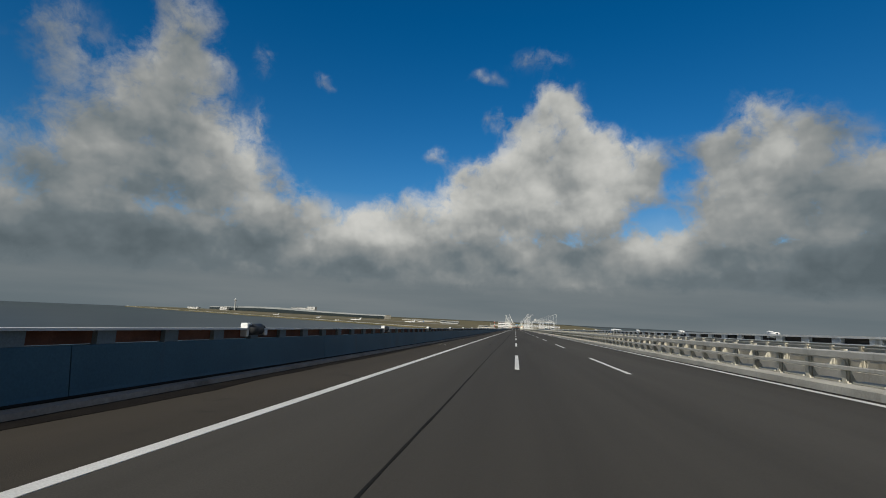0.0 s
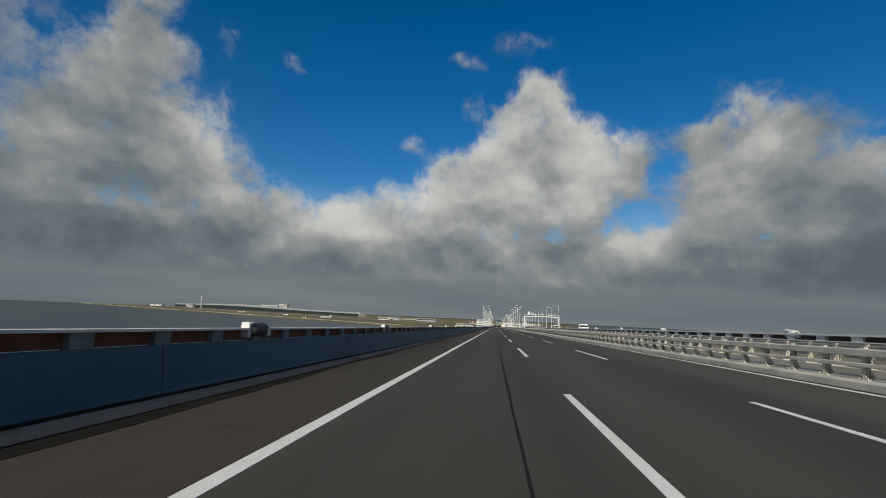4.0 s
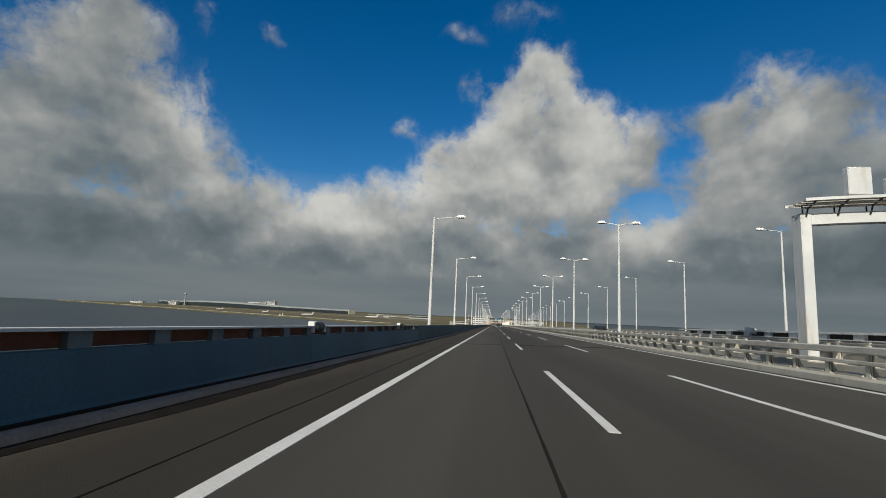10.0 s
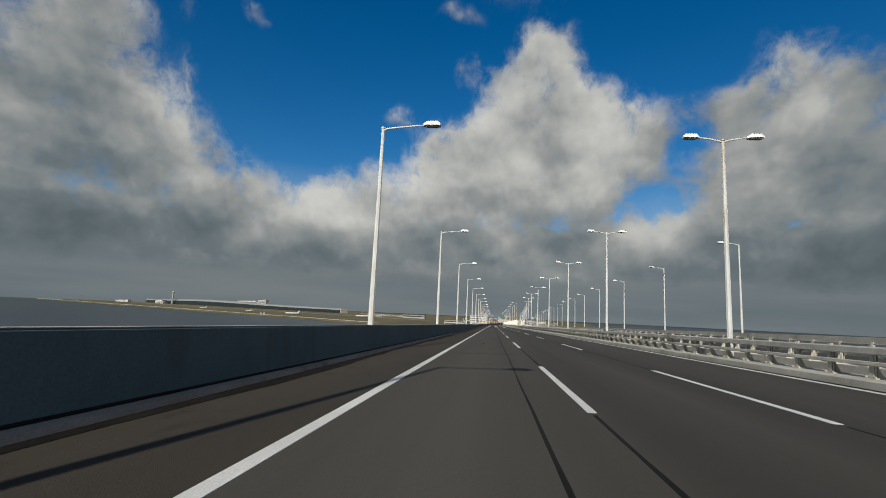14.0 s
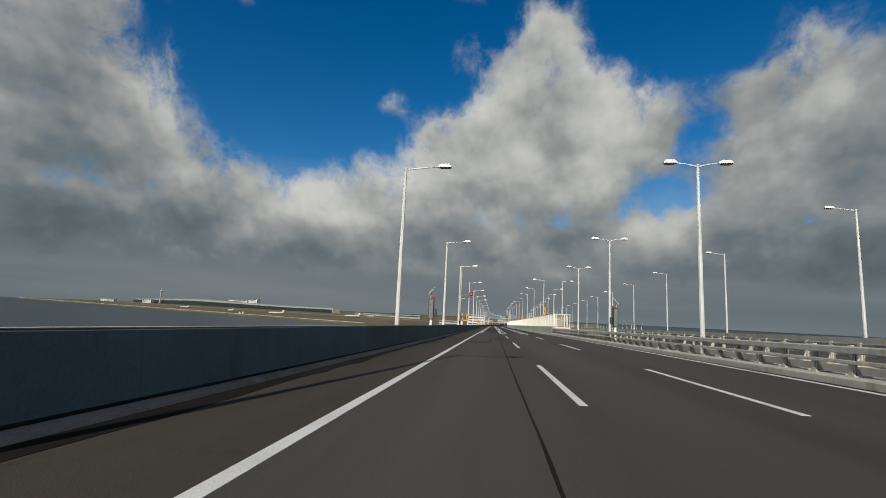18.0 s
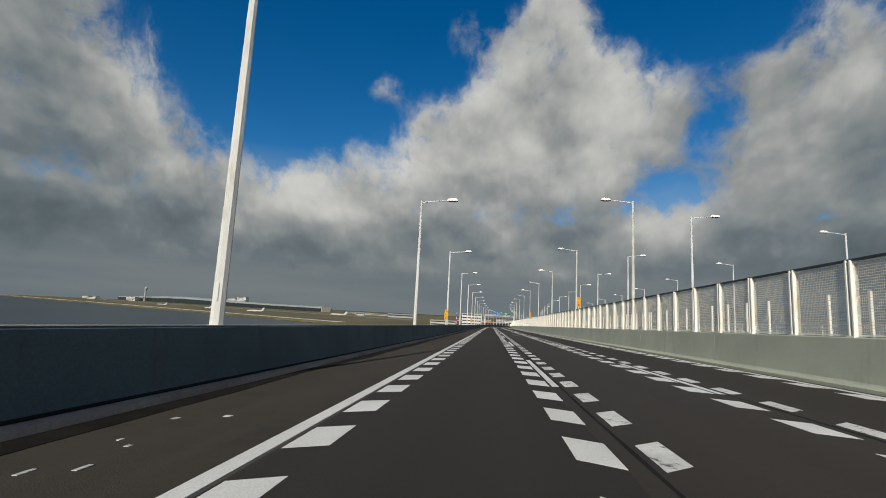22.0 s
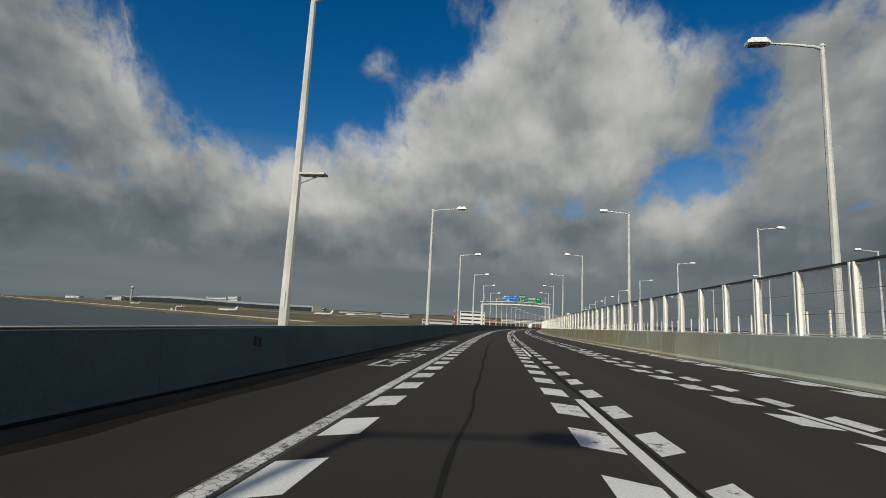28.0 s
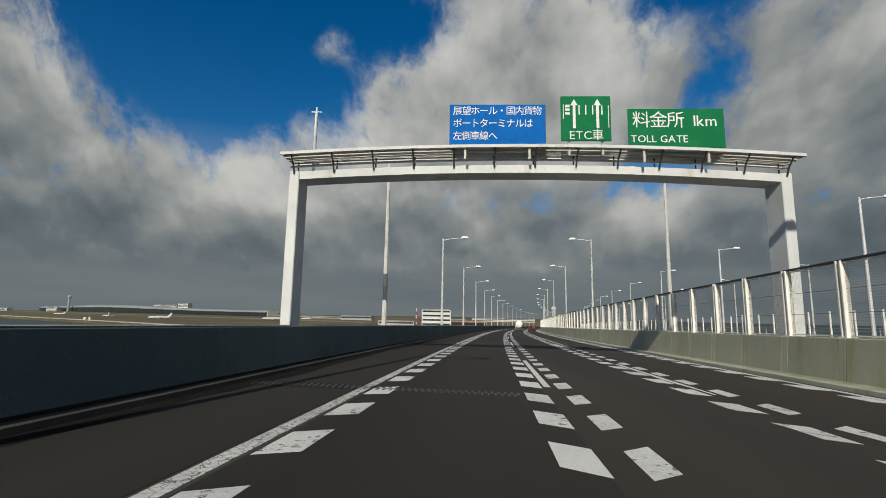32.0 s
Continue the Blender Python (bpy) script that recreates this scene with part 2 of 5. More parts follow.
# road paint that has cracked and flaked away in places
CRACKED, n, l, bs = nodes_of("cracked road paint")
co = n.new("ShaderNodeNewGeometry").outputs["Position"]
crk = n.new("ShaderNodeTexVoronoi")
crk.feature = "DISTANCE_TO_EDGE"
crk.inputs["Scale"].default_value = 10.0
l.new(mixc(n, l, 0.06, co, noise_node(n, l, co, 9.0, 3.0), "ADD"), crk.inputs["Vector"])
gap = ramp(n, l, crk.outputs["Distance"], (1, 1, 1), (0, 0, 0), 0.01, 0.05)
flake = ramp(n, l, noise_node(n, l, co, 6.0, 7.0, 0.75), (0, 0, 0), (1, 1, 1), 0.55, 0.61)
base = ramp(n, l, noise_node(n, l, co, 1.6, 5.0, 0.6), (0.50, 0.50, 0.48), (0.72, 0.72, 0.69))
col = mixc(n, l, flake, mixc(n, l, gap, base, (0.06, 0.057, 0.053)), (0.075, 0.07, 0.065))
l.new(col, bs.inputs["Base Color"])
bs.inputs["Roughness"].default_value = 0.7

FADED = surface("faded dirty road paint", (0.20, 0.185, 0.15), (0.36, 0.335, 0.28), 0.8, 0, 3.0, 14.0, 0.2, (0.085, 0.075, 0.058))
CHIPPED = surface("chipped road paint", (0.66, 0.66, 0.63), (0.84, 0.84, 0.81), 0.65, 0, 0.7, 20.0, 0.2)
n, l = CHIPPED.node_tree.nodes, CHIPPED.node_tree.links
bs = n["Principled BSDF"]
co = n.new("ShaderNodeNewGeometry").outputs["Position"]
old = bs.inputs["Base Color"].links[0].from_socket
flake = ramp(n, l, noise_node(n, l, co, 4.0, 8.0, 0.78), (0, 0, 0), (1, 1, 1), 0.565, 0.605)
l.new(mixc(n, l, flake, old, (0.07, 0.066, 0.06)), bs.inputs["Base Color"])

# sea
SEA, n, l, bs = nodes_of("sea water")
co = n.new("ShaderNodeNewGeometry").outputs["Position"]
l.new(ramp(n, l, noise_node(n, l, co, 0.004, 4.0), (0.018, 0.030, 0.038), (0.030, 0.045, 0.055)), bs.inputs["Base Color"])
bs.inputs["Roughness"].default_value = 0.35
bp = n.new("ShaderNodeBump")
bp.inputs["Strength"].default_value, bp.inputs["Distance"].default_value = 0.6, 0.6
l.new(noise_node(n, l, co, 0.12, 5.0, 0.6, (1.0, 0.6, 1.0)), bp.inputs["Height"])
l.new(bp.outputs["Normal"], bs.inputs["Normal"])


# ---- mesh helpers ----
def mesh_of(name, verts, faces, material, smooth=False):
    me = bpy.data.meshes.new(name)
    me.from_pydata([tuple(v) for v in verts], [], faces)
    me.materials.append(material)
    if smooth:
        me.polygons.foreach_set("use_smooth", [True] * len(me.polygons))
    me.update()
    return me


def bm_mesh(name, bm, material, smooth=False):
    me = bpy.data.meshes.new(name)
    bmesh.ops.recalc_face_normals(bm, faces=bm.faces)
    bm.to_mesh(me)
    bm.free()
    me.materials.append(material)
    if smooth:
        me.polygons.foreach_set("use_smooth", [True] * len(me.polygons))
    return me


def part(name, bm, material, parent, label="", smooth=False):
    me = bm_mesh(name, bm, material, smooth) if isinstance(bm, bmesh.types.BMesh) else bm
    ob = new(name, me)
    ob.parent = parent
    if label:
        ob["label"] = label
    return ob


def thing(name, at=None, label="", category="", group="", kind="", turn=0.0):
    ob = new(name)
    if at is not None:
        ob.matrix_world = Matrix.Translation(at) @ Matrix.Rotation(turn, 4, "Z")
    return tagged(ob, label, category, group, kind)


def box(bm, x0, x1, y0, y1, z0, z1, bevel=0.0):
    r = bmesh.ops.create_cube(bm, size=1.0)
    vs = r["verts"]
    for v in vs:
        v.co = Vector(((x0 + x1) / 2 + v.co.x * (x1 - x0), (y0 + y1) / 2 + v.co.y * (y1 - y0), (z0 + z1) / 2 + v.co.z * (z1 - z0)))
    if bevel:
        es = list({e for v in vs for e in v.link_edges})
        bmesh.ops.bevel(bm, geom=es, offset=bevel, segments=1, affect="EDGES")
    return vs


def boxed(*args, bevel=0.0):
    bm = bmesh.new()
    box(bm, *args, bevel=bevel)
    return bm


def tube(bm, points, radii, sides=10, caps=True):
    """A round bar through points, of those radii."""
    rings = []
    for i, p in enumerate(points):
        a = Vector(points[max(0, i - 1)])
        b = Vector(points[min(len(points) - 1, i + 1)])
        d = (b - a).normalized()
        u = d.orthogonal().normalized() if abs(d.z) < 0.99 else Vector((1, 0, 0))
        if abs(d.z) < 0.99:
            u = d.cross(Vector((0, 0, 1))).normalized()
        w = d.cross(u).normalized()
        r = radii[i] if isinstance(radii, (list, tuple)) else radii
        rings.append([bm.verts.new(Vector(p) + r * (u * math.cos(k * 2 * math.pi / sides) + w * math.sin(k * 2 * math.pi / sides))) for k in range(sides)])
    for a, b in zip(rings, rings[1:]):
        for k in range(sides):
            bm.faces.new((a[k], a[(k + 1) % sides], b[(k + 1) % sides], b[k]))
    if caps:
        bm.faces.new(rings[0])
        bm.faces.new(rings[-1])


def tubed(points, radii, sides=10):
    bm = bmesh.new()
    tube(bm, points, radii, sides)
    return bm


def stations(s0, s1):
    """Long steps on the straight, short ones on the bend."""
    grid = [40.0 * i for i in range(-2, 13)] + [520.0 + 10.0 * i for i in range(28)] + [800.0 + 5.0 * i for i in range(122)]
    return [s0] + [g for g in grid if s0 + 0.01 < g < s1 - 0.01] + [s1]


def sweep(name, profile, s0, s1, material, parent=None, closed=True):
    """A profile of (x, z) drawn along the road."""
    st = stations(s0, s1)
    k = len(profile)
    verts = [P(s, x, z) for s in st for x, z in profile]
    faces = []
    for i in range(len(st) - 1):
        for j in range(k if closed else k - 1):
            a, b = i * k + j, i * k + (j + 1) % k
            faces.append((a, b, b + k, a + k))
    if closed:
        faces.append(tuple(range(k))[::-1])
        faces.append(tuple(range((len(st) - 1) * k, len(st) * k)))
    bm = bmesh.new()
    vs = [bm.verts.new(v) for v in verts]
    for f in faces:
        bm.faces.new([vs[i] for i in f])
    ob = new(name, bm_mesh(name, bm, material))
    ob.parent = parent
    return ob


def rect(x0, x1, z0, z1):
    return [(x0, z0), (x1, z0), (x1, z1), (x0, z1)]


def sheared(bm, s):
    """Lays a piece that was built level into the road's slope and crossfall at s."""
    for v in bm.verts:
        v.co.z += SLOPE * v.co.y + crossfall(s) * v.co.x
    return bm


def at_road(ob, s, x, z=0.0):
    ob.matrix_world = Matrix.Translation(P(s, x, z)) @ Matrix.Rotation(-heading(s), 4, "Z")
    return ob


START, END = -60.0, 1400.0

# ---- sea, island ----
SEA_Z = -46.0
bm = bmesh.new()
box(bm, -9000, 9000, -9000, 9000, SEA_Z - 1, SEA_Z)
tagged(new("water", bm_mesh("water", bm, SEA)), "dark grey-blue sea below the bridge", "sea", kind="structure")


def polygon(name, pts, z0, z1, material):
    bm = bmesh.new()
    top = [bm.verts.new((x, y, z1)) for x, y in pts]
    low = [bm.verts.new((x, y, z0)) for x, y in pts]
    bm.faces.new(top)
    for i in range(len(pts)):
        j = (i + 1) % len(pts)
        bm.faces.new((top[i], low[i], low[j], top[j]))
    return new(name, bm_mesh(name, bm, material))


LAND = SEA_Z + 5.0
tagged(polygon("ground", [(-60, 1300), (-280, 1480), (-2800, 2990), (-2880, 3450), (-2400, 3880), (0, 4450), (480, 4300), (470, 2700), (190, 1300)], SEA_Z - 1, LAND, GRASS),
       "flat airfield island with dry brownish grass", "island", kind="structure")
tagged(polygon("road", [(-284, 1486), (-2790, 2990), (-2800, 3012), (-270, 1502)], LAND, LAND + 0.3, SHORE), "pale concrete sea wall along the shore", "road", kind="structure")
tagged(polygon("road", [(-230, 1960), (-2300, 3130), (-2300, 3200), (-210, 2040)], LAND, LAND + 0.3, RUNWAY), "pale concrete taxiway across the airfield", "taxiway", kind="structure")

# ---- clouds: a bank that leans over the bridge ahead ----
CLOUD, n, l, bs = nodes_of("cloud")
out = n["Material Output"]
uv = n.new("ShaderNodeUVMap").outputs["UV"]


def math_node(op, a, b=0.0, c=None):
    q = n.new("ShaderNodeMath")
    q.operation = op
    for v, s in zip((a, b, c), q.inputs):
        if v is None:
            continue
        if isinstance(v, (int, float)):
            s.default_value = v
        else:
            l.new(v, s)
    return q.outputs[0]


sep = n.new("ShaderNodeSeparateXYZ")
l.new(uv, sep.inputs[0])
U, V = sep.outputs[0], sep.outputs[1]
# cloud masses: bearing in degrees, rise in degrees, half widths, weight
MASSES_LEFT = [(-40.8, 27.5, 3.2, 4.5, 0.85), (-41.5, 21, 5.3, 5, 0.98), (-37, 15.5, 5.6, 4.5, 1.05), (-45, 15, 6, 6, 0.95), (-51, 9, 8, 6, 0.95),
               (-52, 24.5, 3.4, 4.2, 0.5), (-32.6, 27.5, 1.5, 2.2, 0.34), (-31.8, 20.5, 1.3, 2.6, 0.36), (-32, 11.5, 5, 4, 1.0), (-25.3, 26.4, 1.7, 1.1, 0.38),
               (-26.9, 9.8, 4.5, 3.2, 1.0), (-21, 9.2, 4.5, 3.2, 1.0), (-16, 9.8, 4, 3.2, 1.0), (-11, 9.6, 5, 4, 1.0)]
MASSES_MID = [(3.6, 25.0, 2.6, 2.3, 0.66), (6.2, 25.0, 2.3, 2.0, 0.56), (6.8, 21.4, 3.0, 2.6, 0.66), (11.0, 20.6, 2.4, 1.7, 0.45), (2.0, 20.5, 3.4, 3.2, 0.85), (9.8, 17.6, 5.0, 3.6, 1.05), (14.6, 16.6, 3.4, 3.0, 1.0), (-1, 16.5, 4, 3.2, 0.95),
              (-5.4, 16.4, 2.8, 2.4, 0.9), (-5, 12.5, 6, 4, 1.0), (3, 12, 7, 4, 1.0), (9.5, 12, 4.5, 3, 0.95), (-10.7, 19.5, 1.9, 1.1, 0.46),
              (-4.6, 28.4, 3.0, 0.9, 0.30), (-2.6, 23.6, 3.0, 1.6, 0.42), (2.2, 30.0, 4.6, 1.6, 0.34), (5.6, 18.6, 4.0, 2.8, 0.92)]
MASSES_RIGHT = [(26.4, 22.0, 2.8, 2.4, 0.50), (31.0, 19.4, 2.6, 2.4, 0.52), (22.0, 19.4, 3.6, 1.6, 0.46), (25.5, 18, 5.0, 3.4, 0.80), (20.4, 15.6, 2.6, 2.6, 0.66), (28, 14, 6, 4, 1.0), (22.5, 10.8, 5, 3, 1.0),
                (18, 7.8, 5, 2.4, 1.0), (33, 10.5, 7, 4.5, 1.0), (34.8, 15.9, 1.5, 1.1, 0.42), (42, 12, 7, 7, 0.8)]
# clear sky between the middle and the right-hand cloud
GAPS = [(18.8, 16.0, 2.0, 2.6, 0.34), (15.6, 11.8, 2.0, 1.4, 0.26)]


def shifted(vec, dx, dy):
    q = n.new("ShaderNodeMapping")
    q.inputs["Location"].default_value = (dx, dy, 0)
    l.new(vec, q.inputs["Vector"])
    return q.outputs["Vector"]


def puffs(vec, scale):
    """Round billows at several sizes."""
    q = n.new("ShaderNodeTexVoronoi")
    q.feature, q.normalize, q.voronoi_dimensions = "SMOOTH_F1", True, "2D"
    for key, v in (("Scale", scale), ("Detail", 3.0), ("Roughness", 0.46), ("Lacunarity", 2.15), ("Smoothness", 0.55)):
        q.inputs[key].default_value = v
    l.new(vec, q.inputs["Vector"])
    return math_node("SUBTRACT", 1.0, q.outputs["Distance"])


# the bearings and rises wander a little, so that no outline is smooth
def warped(vec, scale, detail, amount):
    q = n.new("ShaderNodeTexNoise")
    q.inputs["Scale"].default_value, q.inputs["Detail"].default_value = scale, detail
    l.new(vec, q.inputs["Vector"])
    a = n.new("ShaderNodeVectorMath")
    a.operation = "SUBTRACT"
    l.new(q.outputs["Color"], a.inputs[0])
    a.inputs[1].default_value = (0.5, 0.5, 0.5)
    b = n.new("ShaderNodeVectorMath")
    b.operation = "MULTIPLY_ADD"
    l.new(a.outputs[0], b.inputs[0])
    b.inputs[1].default_value = (amount, amount * 0.8, 0)
    l.new(vec, b.inputs[2])
    return b.outputs[0]


WUV = warped(uv, 0.21, 7.0, 4.6)
ws = n.new("ShaderNodeSeparateXYZ")
l.new(WUV, ws.inputs[0])
UW, VW = ws.outputs[0], ws.outputs[1]
lift, total = None, None
for cu, cv, ru, rv, w in MASSES_LEFT + MASSES_MID + MASSES_RIGHT:
    du = math_node("DIVIDE", math_node("SUBTRACT", UW, cu), ru)
    dv = math_node("DIVIDE", math_node("SUBTRACT", VW, cv), rv)
    d2 = math_node("ADD", math_node("MULTIPLY", du, du), math_node("MULTIPLY", dv, dv))
    g = math_node("MULTIPLY", math_node("EXPONENT", math_node("MULTIPLY", d2, -1.0)), w)
    gl = math_node("MULTIPLY", g, math_node("SUBTRACT", dv, math_node("MULTIPLY", du, 0.15)))
    lift = gl if lift is None else math_node("ADD", lift, gl)
    total = g if total is None else math_node("ADD", total, g)
field = math_node("SUBTRACT", 1.0, math_node("EXPONENT", math_node("MULTIPLY", total, -1.0)))
low = n.new("ShaderNodeMapRange")
l.new(VW, low.inputs[0])
low.inputs[1].default_value, low.inputs[2].default_value = 13.5, 7.0
field = math_node("MAXIMUM", field, low.outputs[0])
for cu, cv, ru, rv, w in GAPS:
    du = math_node("DIVIDE", math_node("SUBTRACT", UW, cu), ru)
    dv = math_node("DIVIDE", math_node("SUBTRACT", VW, cv), rv)
    d2 = math_node("ADD", math_node("MULTIPLY", du, du), math_node("MULTIPLY", dv, dv))
    field = math_node("SUBTRACT", field, math_node("MULTIPLY", math_node("EXPONENT", math_node("MULTIPLY", d2, -1.0)), w))
LUMP = warped(uv, 0.45, 4.0, 1.6)
lumps = puffs(LUMP, 0.17)
wisp = noise_node(n, l, WUV, 0.34, 9.0, 0.62)
tatter = noise_node(n, l, warped(uv, 0.6, 4.0, 1.6), 0.95, 8.0, 0.66)
ragged = math_node("ADD", math_node("MULTIPLY", math_node("SUBTRACT", lumps, 0.60), 0.55), math_node("MULTIPLY", math_node("SUBTRACT", wisp, 0.5), 1.25))
ragged = math_node("ADD", ragged, math_node("MULTIPLY", math_node("SUBTRACT", tatter, 0.5), 0.42))
gate = n.new("ShaderNodeMapRange")
gate.interpolation_type = "SMOOTHSTEP"
l.new(field, gate.inputs[0])
gate.inputs[1].default_value, gate.inputs[2].default_value = 0.03, 0.30
body = math_node("ADD", field, math_node("MULTIPLY", ragged, gate.outputs[0]))
mask = n.new("ShaderNodeMapRange")
mask.interpolation_type = "SMOOTHSTEP"
l.new(body, mask.inputs[0])
mask.inputs[1].default_value, mask.inputs[2].default_value = 0.14, 0.72
# small scraps stay thin
thin = n.new("ShaderNodeMapRange")
l.new(field, thin.inputs[0])
thin.inputs[1].default_value, thin.inputs[2].default_value, thin.inputs[3].default_value = 0.12, 0.55, 0.3
veil = n.new("ShaderNodeMapRange")
l.new(V, veil.inputs[0])
veil.inputs[1].default_value, veil.inputs[2].default_value, veil.inputs[4].default_value = 14.5, 8.0, 0.4
cover = math_node("MAXIMUM", math_node("MULTIPLY", mask.outputs[0], thin.outputs[0]), veil.outputs[0])
# shade: billows lit from above, bases grey
relief = math_node("SUBTRACT", lumps, puffs(shifted(LUMP, 0.25, 1.0), 0.17))
soft_n = noise_node(n, l, uv, 0.13, 4.0, 0.45, (1.0, 1.4, 1.0))
mean_lift = math_node("DIVIDE", lift, math_node("ADD", total, 0.08))
shade = math_node("ADD", math_node("MULTIPLY", relief, 0.55), math_node("MULTIPLY", math_node("SUBTRACT", soft_n, 0.5), 1.15))
shade = math_node("ADD", shade, math_node("MULTIPLY", mean_lift, 0.26))
shade = math_node("ADD", shade, math_node("MULTIPLY", math_node("SUBTRACT", lumps, 0.62), 0.25))
hi = n.new("ShaderNodeMapRange")
l.new(V, hi.inputs[0])
hi.inputs[1].default_value, hi.inputs[2].default_value = 2.0, 9.5
shade = math_node("ADD", shade, math_node("MULTIPLY", hi.outputs[0], 0.22))
side = n.new("ShaderNodeMapRange")
l.new(math_node("MAXIMUM", math_node("MULTIPLY", U, 1.2), math_node("MULTIPLY", U, -0.8)), side.inputs[0])
side.inputs[1].default_value, side.inputs[2].default_value = 15.0, 46.0
shade = math_node("ADD", shade, math_node("SUBTRACT", 0.455, math_node("MULTIPLY", side.outputs[0], 0.40)))
# the far deck near the horizon: flat layers
streak = noise_node(n, l, uv, 0.10, 5.0, 0.5, (0.30, 3.0, 1.0))
deck = math_node("ADD", 0.37, math_node("MULTIPLY", math_node("SUBTRACT", streak, 0.5), 0.60))
near = n.new("ShaderNodeMapRange")
near.interpolation_type = "SMOOTHSTEP"
l.new(math_node("ADD", V, math_node("MULTIPLY", math_node("SUBTRACT", wisp, 0.5), 4.0)), near.inputs[0])
near.inputs[1].default_value, near.inputs[2].default_value = 2.6, 5.6
mixed = n.new("ShaderNodeMix")
l.new(near.outputs[0], mixed.inputs[0])
l.new(deck, mixed.inputs[2])
l.new(shade, mixed.inputs[3])
shade = math_node("SUBTRACT", mixed.outputs[0], math_node("MULTIPLY", math_node("MULTIPLY", side.outputs[0], math_node("SUBTRACT", 1.0, hi.outputs[0])), 0.10))
cr = n.new("ShaderNodeValToRGB")
cr.color_ramp.elements[0].position, cr.color_ramp.elements[1].position = 0.0, 1.0
cr.color_ramp.elements[0].color, cr.color_ramp.elements[1].color = (0.112, 0.144, 0.166, 1), (0.665, 0.67, 0.66, 1)
for pos, c in ((0.25, (0.163, 0.200, 0.226)), (0.55, (0.318, 0.338, 0.348)), (0.78, (0.51, 0.522, 0.518))):
    e = cr.color_ramp.elements.new(pos)
    e.color = (*c, 1)
l.new(shade, cr.inputs["Fac"])
em = n.new("ShaderNodeEmission")
haze = math_node("MULTIPLY", math_node("SUBTRACT", 1.0, near.outputs[0]), 0.45)
l.new(mixc(n, l, haze, cr.outputs["Color"], (0.125, 0.162, 0.188)), em.inputs["Color"])
em.inputs["Strength"].default_value = 0.95
tr = n.new("ShaderNodeBsdfTransparent")
mx = n.new("ShaderNodeMixShader")
l.new(cover, mx.inputs[0])
l.new(tr.outputs[0], mx.inputs[1])
l.new(em.outputs[0], mx.inputs[2])
l.new(mx.outputs[0], out.inputs["Surface"])

# the bank's profile: distance and height
BANK = [(4650, -60), (4650, 60), (4300, 230), (3500, 480), (2900, 660), (2400, 790), (2100, 920), (1900, 1070), (1720, 1250), (1500, 1450), (1200, 1650)]
CLOUD_EYE = (0.0, 0.0, 0.0)
verts, faces, uvs = [], [], []
bearings = [b * 3.0 for b in range(-24, 24)]
for b in bearings:
    q = min(1.0, max(0.0, (-b - 25.0) / 14.0))
    spread = 0.45 * q * q * (3 - 2 * q)
    for r, z in BANK:
        q = 1.0 + spread * min(1.0, max(0.0, (4650.0 - r) / 1700.0))
        verts.append((q * r * math.sin(radians(b)), q * r * math.cos(radians(b)), q * z))
        uvs.append((b, math.degrees(math.atan2(z, r))))
k = len(BANK)
for i in range(len(bearings) - 1):
    for j in range(k - 1):
        faces.append((i * k + j, i * k + j + 1, (i + 1) * k + j + 1, (i + 1) * k + j))
me = mesh_of("cloud_bank", verts, faces, CLOUD, True)
layer = me.uv_layers.new(name="UVMap")
for loop in me.loops:
    layer.data[loop.index].uv = uvs[loop.vertex_index]
tagged(new("backdrop", me), "grey and white cumulus clouds with blue sky between", "clouds", kind="structure")

# ---- road ----
LINE_L, DASH_1, DASH_2, LINE_R = -2.2, 1.58, 5.1, 8.75
WALL_L = -5.05
TRUSS_END, FENCE = 322.0, 607.0
ZONE = 599.0


def hung(ob, parent):
    """Makes ob, already in its place, a part of parent."""
    m = ob.matrix_world.copy()
    ob.parent = parent
    ob.matrix_parent_inverse = parent.matrix_world.inverted()
    ob.matrix_world = m
    return ob


def piece(name, me, parent, s, x, z=0.0):
    ob = new(name, me)
    ob.parent = parent
    ob.matrix_parent_inverse = parent.matrix_world.inverted()
    ob.matrix_basis = Matrix.Translation(P(s, x, z)) @ Matrix.Rotation(-heading(s), 4, "Z")
    return ob


tagged(sweep("road", [(-2.32, -0.3), (9.1, -0.3), (9.1, 0.0), (5.1, 0.0), (1.42, 0.0), (-2.05, 0.0), (-2.32, 0.0)], START, END, ASPHALT), "dark grey worn asphalt carriageway with three lanes", "road", kind="structure")
tagged(sweep("road", [(WALL_L - 0.1, -0.3), (-2.32, -0.3), (-2.32, -0.002), (-2.36, -0.002), (WALL_L + 0.4, -0.002), (WALL_L - 0.1, -0.002)], START, END, SHOULDER), "brownish asphalt hard shoulder", "shoulder", kind="structure")
tagged(sweep("road", rect(13.9, 25.3, -0.3, 0.0), START, END, ASPHALT), "dark grey asphalt of the opposite carriageway", "road", kind="structure")
tagged(sweep("road", rect(-2.05, 1.42, -0.05, 0.0035), 609.5, END, NEWLANE), "freshly resurfaced near-black asphalt lane", "road", kind="structure")
tagged(sweep("road", rect(1.43, 9.0, -0.05, 0.0035), 609.5, END, ASPHALT_DARK), "dark newer asphalt of the two further lanes", "road", kind="structure")
tagged(sweep("road", rect(WALL_L + 0.4, -2.36, -0.05, 0.0025), 798.0, END, NEWLANE), "resurfaced near-black hard shoulder", "shoulder", kind="structure")
tagged(sweep("road", rect(9.1, 13.9, -0.45, -0.15), START, END, DECK), "dark brown concrete deck between the two carriageways", "deck", kind="structure")
tagged(sweep("trim", rect(LINE_L - 0.1, LINE_L + 0.1, 0.0, 0.007), START, 812, PAINT), "white solid edge line of the carriageway", "road marking", kind="structure")
